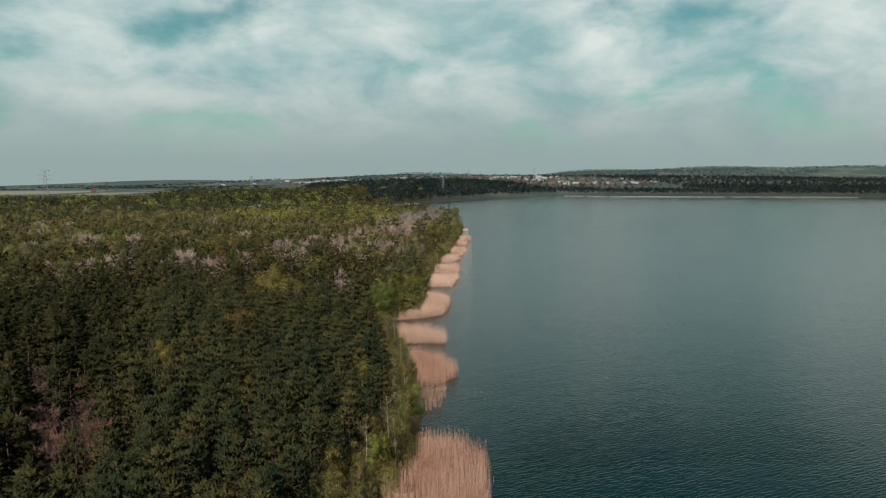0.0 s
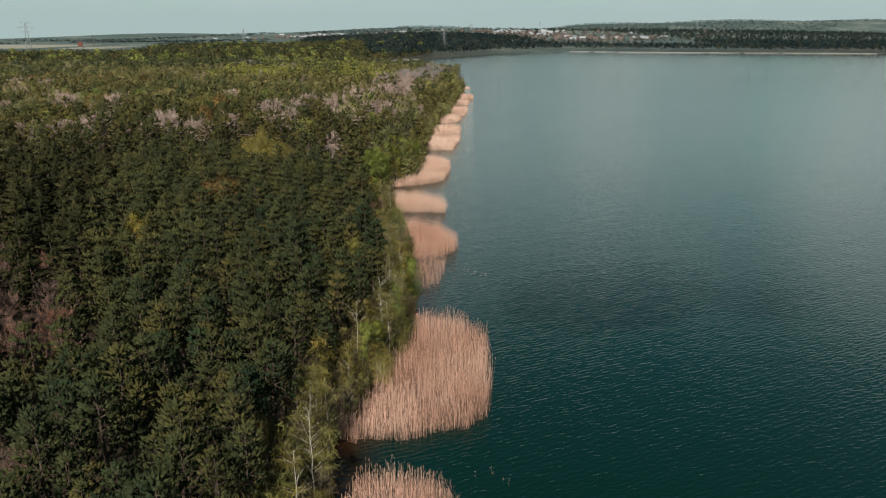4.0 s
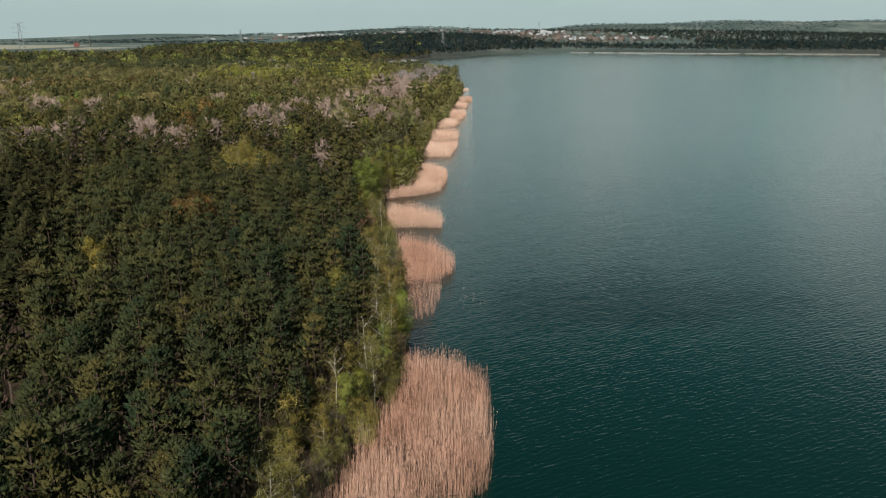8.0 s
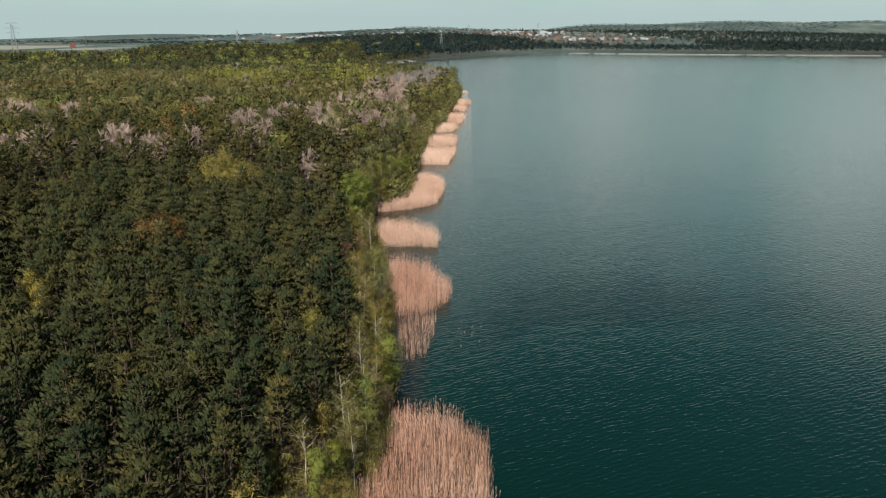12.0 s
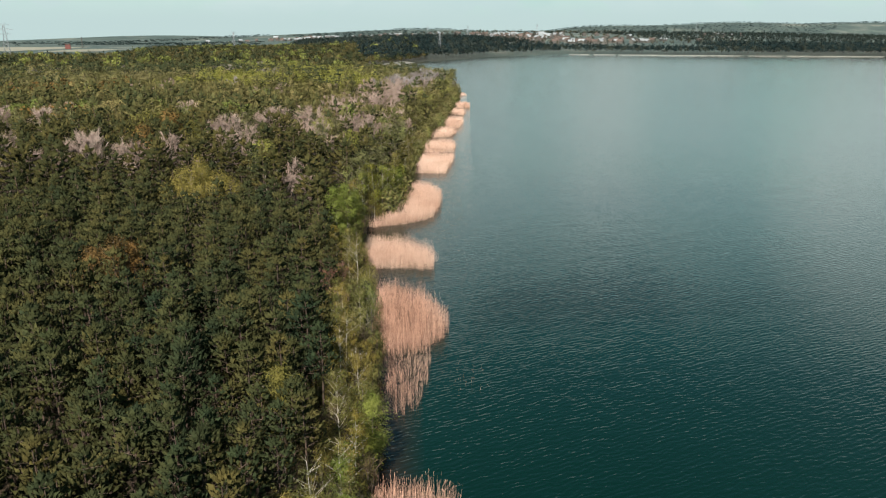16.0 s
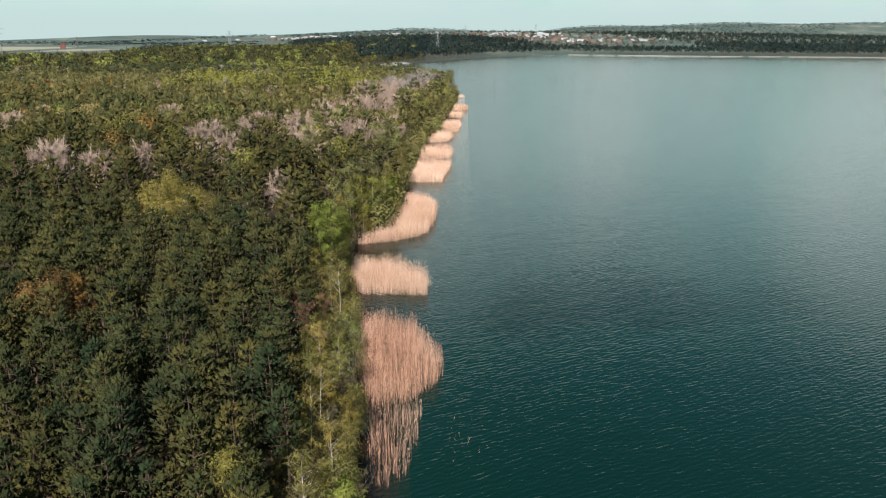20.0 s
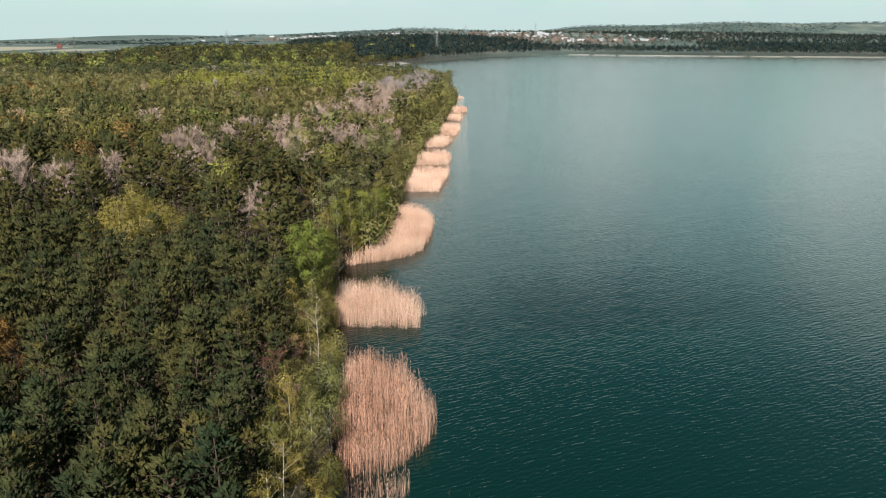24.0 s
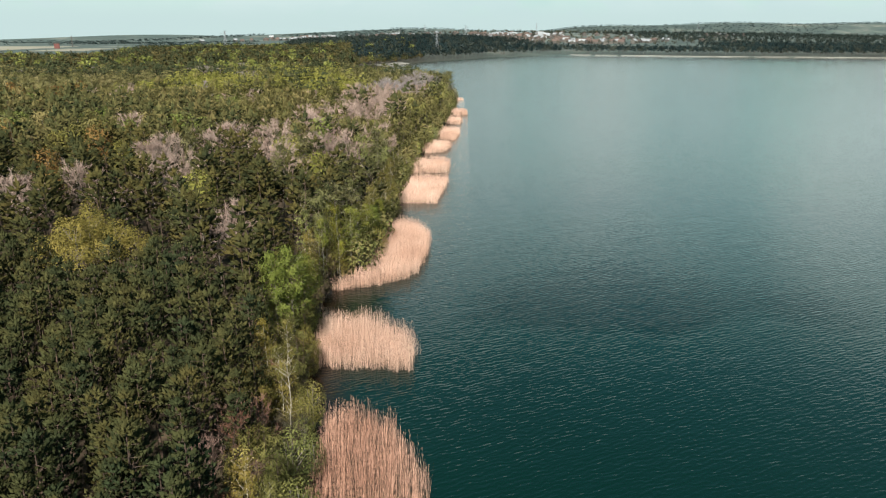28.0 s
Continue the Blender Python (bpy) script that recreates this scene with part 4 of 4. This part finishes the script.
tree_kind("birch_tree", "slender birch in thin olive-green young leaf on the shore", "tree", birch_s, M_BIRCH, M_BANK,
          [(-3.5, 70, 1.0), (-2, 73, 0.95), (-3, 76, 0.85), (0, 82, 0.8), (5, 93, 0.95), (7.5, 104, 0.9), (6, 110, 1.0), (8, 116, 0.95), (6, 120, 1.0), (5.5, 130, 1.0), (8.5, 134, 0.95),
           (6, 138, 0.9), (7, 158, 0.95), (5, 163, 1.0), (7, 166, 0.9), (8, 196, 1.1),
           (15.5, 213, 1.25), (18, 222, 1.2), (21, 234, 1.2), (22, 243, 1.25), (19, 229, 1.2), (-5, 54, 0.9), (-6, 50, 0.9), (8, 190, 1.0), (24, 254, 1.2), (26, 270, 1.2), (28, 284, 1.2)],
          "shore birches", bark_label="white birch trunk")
tree_kind("birch_tree", "tall birch in fresh green leaf above the reeds", "tree", birch_s, M_BIRCH, M_FRESH,
          [(10, 201, 1.15), (12.5, 203, 1.25), (14.5, 206, 1.2), (16, 209, 1.15), (17.5, 214, 1.05), (11.5, 205, 1.25), (6.2, 99, 0.8)], "shore birches", bark_label="white birch trunk")
tree_kind("broadleaf_tree", "round-crowned tree in fresh yellow-green leaf by the water", "tree", green_big, M_GREYBARK, M_FRESH,
          [(6.6, 176.5, 1.2), (8.2, 180.5, 1.0), (4.6, 176, 1.15), (9, 108.5, 0.75), (2.2, 88.5, 0.62), (3.4, 91, 0.55), (6.8, 104.5, 0.5), (18.5, 218, 0.8), (8, 106, 0.6), (20, 226, 0.75)], "shore trees in fresh leaf")
tree_kind("willow_bush", "rounded willow bush in pale yellow-green leaf at the reeds' edge", "bush", bush_s, M_GREYBARK, M_WILLOW,
          [(5.5, 143, 1.3), (8.8, 145, 1.35), (10.4, 148, 0.9), (9.8, 139, 1.2), (10, 157, 1.1), (7.4, 135, 1.1), (5, 134.5, 1.1), (8.6, 117, 1.0), (7.9, 113.7, 1.25), (3.6, 86, 0.9), (9.5, 152, 0.8), (19.5, 217, 1.1), (22, 236, 1.2), (24, 246, 1.1),
           (24.5, 253, 1.1), (29, 281, 1.2), (36, 318, 1.3), (43, 348, 1.3), (6.5, 97, 0.7), (8.8, 126, 0.7), (31, 292, 1.3), (47, 361, 1.3)], "shore willows")
tree_kind("leafless_tree", "leafless red-brown twiggy tree among the pines", "tree", leafless_s, M_BARK, M_TWIG_RED,
          [(2, 143, 0.85), (4, 146, 0.85), (5.5, 149, 0.9), (3, 149.5, 0.9), (6, 142, 0.7), (1, 146.5, 0.85), (-38, 92, 1.05), (-35, 95, 1.0), (-41, 96, 1.0), (-37, 88, 1.0), (-30, 84, 1.1), (-32, 87, 1.1),
           (-28, 82, 1.0), (-33, 81, 1.0), (-26, 57, 1.0), (-28, 61, 1.0), (-24, 60, 0.95), (4.5, 138.5, 0.6), (-34, 85, 1.0), (-39, 86, 0.95), (-44, 104, 1.0), (-40, 108, 0.95), (-47, 110, 1.0), (-36, 101, 0.95), (-48, 100, 1.0), (-43, 92, 0.9), (-22, 54, 0.9), (3.5, 152, 0.8), (6, 160, 0.7), (7, 185, 1.0), (4, 184, 1.1)], "leafless red-brown trees", True)
tree_kind("broadleaf_tree", "broad olive-yellow tree spreading above the pines", "tree", big_yellow, M_GREYBARK, M_MAPLE, [(-21, 190, 1.06)])
tree_kind("broadleaf_tree", "rust-brown broadleaf tree standing among young pines", "tree", green_big, M_GREYBARK, M_RUST, [(-23, 143, 1.1), (-25, 141, 1.0), (-21.5, 145, 1.0)], "rust-brown trees")
tree_kind("broadleaf_tree", "yellow-olive broadleaf tree standing among young pines", "tree", green_big, M_GREYBARK, M_YELLOW, [(-32, 121, 0.95), (1, 108, 0.98)], "yellow-olive trees")

# undergrowth fills the strip between pines and reeds
U = jittered(-14, 90, 36, 560, 1.9, 21)
d = shore_distance(U[:, 0], U[:, 1])
U = U[(d > -0.3) & (d < np.where(U[:, 1] < 205, 7.4, 4.0))]
ru = np.random.default_rng(22)
u = ru.random(len(U))
low_u = U[:, 1] < 205
spots = [(x, y, s) for x, y, s in zip(U[:, 0], U[:, 1], ru.uniform(0.7, 1.25, len(U)))]
tree_kind("bare_shrub", "tangled grey-brown leafless shrub on the lake bank", "shrub", shrub_s, M_BARK, M_SHRUB, [s for s, a, b in zip(spots, u, low_u) if b and a < 0.34], "bank shrubs", True)
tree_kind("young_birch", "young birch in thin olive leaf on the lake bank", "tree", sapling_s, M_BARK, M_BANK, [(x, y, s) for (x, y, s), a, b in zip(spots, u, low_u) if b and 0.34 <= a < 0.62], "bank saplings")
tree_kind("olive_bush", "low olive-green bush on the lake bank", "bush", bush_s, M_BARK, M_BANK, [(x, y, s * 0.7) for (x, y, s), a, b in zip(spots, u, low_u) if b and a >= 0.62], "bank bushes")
far_u = U[~low_u]
bush_lo = [dome_shape(5, 270 + i, 2.0, 170, 0.36, 0.5, 0.5, 8, simple=True, down=-0.7) for i in range(3)]
wood_stand("bank_undergrowth", "olive bushes along the wooded lake bank", bush_lo, far_u[::2], ru.uniform(0.8, 1.6, len(far_u[::2])), M_GREYBARK, M_OLIVE, "bushes")
wood_stand("bank_undergrowth", "pale willow bushes along the wooded lake bank", bush_lo, far_u[1::6], ru.uniform(0.8, 1.5, len(far_u[1::6])), M_GREYBARK, M_WILLOW, "bushes")

# ---- the far shore, town and hills ----
def ribbon(name, label, category, line, inland, rise, mat):
    """A sloping bank along a line of shore points."""
    L = np.array(line, float)
    tang = np.gradient(L, axis=0)
    nrm = unit(np.column_stack([-tang[:, 1], tang[:, 0]]))
    A = np.column_stack([L - nrm * 2, np.full(len(L), 0.05)])
    Bq = np.column_stack([L + nrm * inland, np.full(len(L), rise)])
    tris = []
    for i in range(len(L) - 1):
        tris += [[A[i], A[i + 1], Bq[i + 1]], [A[i], Bq[i + 1], Bq[i]]]
    return tagged(new(name, tri_mesh(name, np.array(tris), mat)), label, category, kind="structure")


ribbon("beach", "pale sandy bank along the far lake shore", "beach", [(941, 1240), (820, 1287), (708, 1330), (610, 1380), (519, 1430), (436, 1488)], -6, 0.8, M_SAND)
ribbon("beach", "pale sandy beach in the wooded bay", "beach", [(60, 1010), (83, 1069), (100, 1110)], 14, 2.0, M_SAND)


def house(x, y, w, l, h, turn, roof_mat, wall_mat, label):
    z = float(height(x, y)[0]) - 0.3
    root = tagged(new("house"), label, "house", "houses of the far town")
    root.matrix_basis = pose(x, y, z, 0, 0, turn)
    part("wall", tri_mesh("wall", np.concatenate([box(-w / 2, w / 2, -l / 2, l / 2, 0, h),
         np.array([[(-w / 2, -l / 2, h), (w / 2, -l / 2, h), (0, -l / 2, h + w * 0.42)], [(w / 2, l / 2, h), (-w / 2, l / 2, h), (0, l / 2, h + w * 0.42)]])]), wall_mat), root)
    e = 0.6
    slopes = []
    for s in (-1, 1):
        a, b = (s * (w / 2 + e), -l / 2 - e, h - 0.3), (s * (w / 2 + e), l / 2 + e, h - 0.3)
        c, dd = (0, l / 2 + e, h + w * 0.42 + 0.25), (0, -l / 2 - e, h + w * 0.42 + 0.25)
        slopes += [[a, b, c], [a, c, dd]]
    part("roof", tri_mesh("roof", np.array(slopes), roof_mat), root)
    part("chimney", tri_mesh("chimney", box(w * 0.12, w * 0.12 + 0.8, -0.4, 0.4, h, h + w * 0.42 + 1.2), M_ROOF), root)


rh = np.random.default_rng(31)
for cx, cy, sx, sy, n in ((540, 2380, 200, 170, 110), (650, 1950, 190, 90, 60), (-180, 2850, 200, 120, 40), (200, 2700, 160, 120, 24), (1180, 2350, 70, 60, 8)):
    for i in range(n):
        rh.random()
        house(cx + rh.normal() * sx * 0.6, cy + rh.normal() * sy * 0.6, rh.uniform(9, 13), rh.uniform(10, 18), rh.uniform(5, 8), rh.uniform(0, 180),
              M_ROOF if rh.random() < 0.6 else M_STEEL, M_WALL, "pale plastered house with a gabled roof in the far town")


def barn(x, y):
    z = float(height(x, y)[0]) - 0.3
    root = tagged(new("barn"), "red-walled farm building beyond the wood", "building")
    root.matrix_basis = pose(x, y, z, 0, 0, 14)
    part("wall", tri_mesh("wall", box(-6, 6, -4, 4, 0, 11), M_REDWALL), root)
    part("roof", tri_mesh("roof", np.concatenate([box(-6.5, 6.5, -4.5, 4.5, 11, 12), box(-6.5, 6.5, -2, 2, 12, 13.5)]), M_ROOF), root)


barn(-682, 2000)


def chimney_stack(x, y, top):
    z = float(height(x, y)[0])
    root = tagged(new("chimney_stack"), "slender pale factory chimney on the plain", "chimney")
    root.matrix_basis = pose(x, y, z)
    part("shaft", tri_mesh("shaft", rods((0, 0, 0), (0, 0, top - z), 1.6, 1.0, 10), M_WALL), root)
    part("collar", tri_mesh("collar", rods((0, 0, top - z - 2), (0, 0, top - z), 1.5, 1.5, 10), M_STEEL), root)


chimney_stack(-715, 2200, 33)


def pylon(x, y, top, turn, thick):
    """Lattice pylon: four tapering legs with cross braces, and three pairs of arms."""
    z0 = float(height(x, y)[0]) - 0.3
    h = top - z0
    root = tagged(new("power_pylon"), "grey steel lattice power pylon rising above the woods", "pylon", "power pylons")
    root.matrix_basis = pose(x, y, z0, 0, 0, turn)
    corner = [(-1, -1), (1, -1), (1, 1), (-1, 1)]

    def half(z):
        return h * (0.085 * (1 - z / h) ** 1.3 + 0.014)

    for cx, cy in corner:
        zz = np.linspace(0, h * 0.95, 7)
        pts = np.array([(cx * half(z), cy * half(z), z) for z in zz])
        part("leg", tri_mesh("leg", rods(pts[:-1], pts[1:], thick, thick * 0.8, 4), M_STEEL), root)
    zz = np.linspace(h * 0.05, h * 0.93, 11)
    a, b = [], []
    for i in range(10):
        for k in range(4):
            (ax, ay), (bx, by) = corner[k], corner[(k + 1) % 4]
            p, q = half(zz[i]), half(zz[i + 1])
            a += [(ax * p, ay * p, zz[i]), (bx * p, by * p, zz[i])]
            b += [(bx * q, by * q, zz[i + 1]), (ax * q, ay * q, zz[i + 1])]
    part("bracing", tri_mesh("bracing", rods(np.array(a), np.array(b), thick * 0.5, thick * 0.5, 3), M_STEEL), root)
    for f, le in ((0.70, 0.17), (0.82, 0.21), (0.94, 0.14)):
        for s in (-1, 1):
            tip = (s * h * le, 0, h * f)
            hw = half(h * f)
            aa = np.array([(s * hw, -hw, h * f), (s * hw, hw, h * f), (s * hw, 0, h * (f + 0.035))])
            part("cross_arm", tri_mesh("cross_arm", rods(aa, np.array([tip] * 3), thick * 0.7, thick * 0.5, 3), M_STEEL), root)


for px, py, top, turn, thick in ((-449, 1120, 55, 20, 0.26), (-206, 1500, 46, 30, 0.2), (168, 1350, 42, 10, 0.14), (205, 1900, 60, 40, 0.18), (664, 2600, 74, 35, 0.2), (1249, 2600, 82, 20, 0.2), (330, 2050, 62, 30, 0.16)):
    pylon(px, py, top, turn, thick)


def field(x0, x1, y0, y1, label):
    xs, ys = np.linspace(x0, x1, 9), np.linspace(y0, y1, 6)
    X, Y = np.meshgrid(xs, ys)
    Z = height(X, Y).reshape(X.shape) + 0.5
    V = np.stack([X, Y, Z], -1)
    q = [[V[i, j], V[i, j + 1], V[i + 1, j + 1]] for i in range(5) for j in range(8)] + [[V[i, j], V[i + 1, j + 1], V[i + 1, j]] for i in range(5) for j in range(8)]
    return tagged(new("field", tri_mesh("field", np.array(q), M_FIELD)), label, "field", kind="structure")


field(-1150, -720, 1780, 2300, "pale dry grass field beyond the wood")
field(-640, -520, 1700, 1950, "pale dry grass field beyond the wood")
H = np.concatenate([jittered(850, 2300, 1560, 2600, 24, 41), jittered(-100, 420, 1560, 1900, 16, 42)])
d = shore_distance(H[:, 0], H[:, 1])
H = H[(d > 300) | (H[:, 0] < 420)]
H = H[shore_distance(H[:, 0], H[:, 1]) > 20]
T = jittered(200, 1050, 1750, 2950, 42, 43)
T = T[shore_distance(T[:, 0], T[:, 1]) > 60]
wood_stand("garden_trees", "scattered garden trees and hedges between the far houses", far_leaf, T, r_sc.uniform(0.5, 1.0, len(T)), M_GREYBARK, M_FARLEAF)
H2 = np.concatenate([jittered(-1500, 260, 1950, 3500, 34, 44), jittered(260, 3700, 2700, 4300, 36, 45)])
patchy = np.sin(H2[:, 0] / 140 + 1.7 * np.sin(H2[:, 1] / 210)) + np.sin(H2[:, 1] / 95 + 1.3 * np.sin(H2[:, 0] / 260))
H2 = H2[(patchy > np.where(H2[:, 0] > 700, -0.5, 0.1)) & ~((H2[:, 0] > -1180) & (H2[:, 0] < -500) & (H2[:, 1] < 2320))]
wood_stand("hill_wood", "patches of wood on the distant hills, tinted blue-green for haze", [(w * np.array([1.0, 1.0, 0.5]), c * np.array([2.2, 2.2, 0.5]), cn) for w, c, cn in far_pine], H2, r_sc.uniform(0.7, 1.1, len(H2)), M_BARK, M_FARWOOD)
wood_stand("hill_wood", "wooded hills beyond the lake, tinted blue-green for haze", far_pine, H, r_sc.uniform(0.8, 1.2, len(H)), M_BARK, M_FARWOOD)
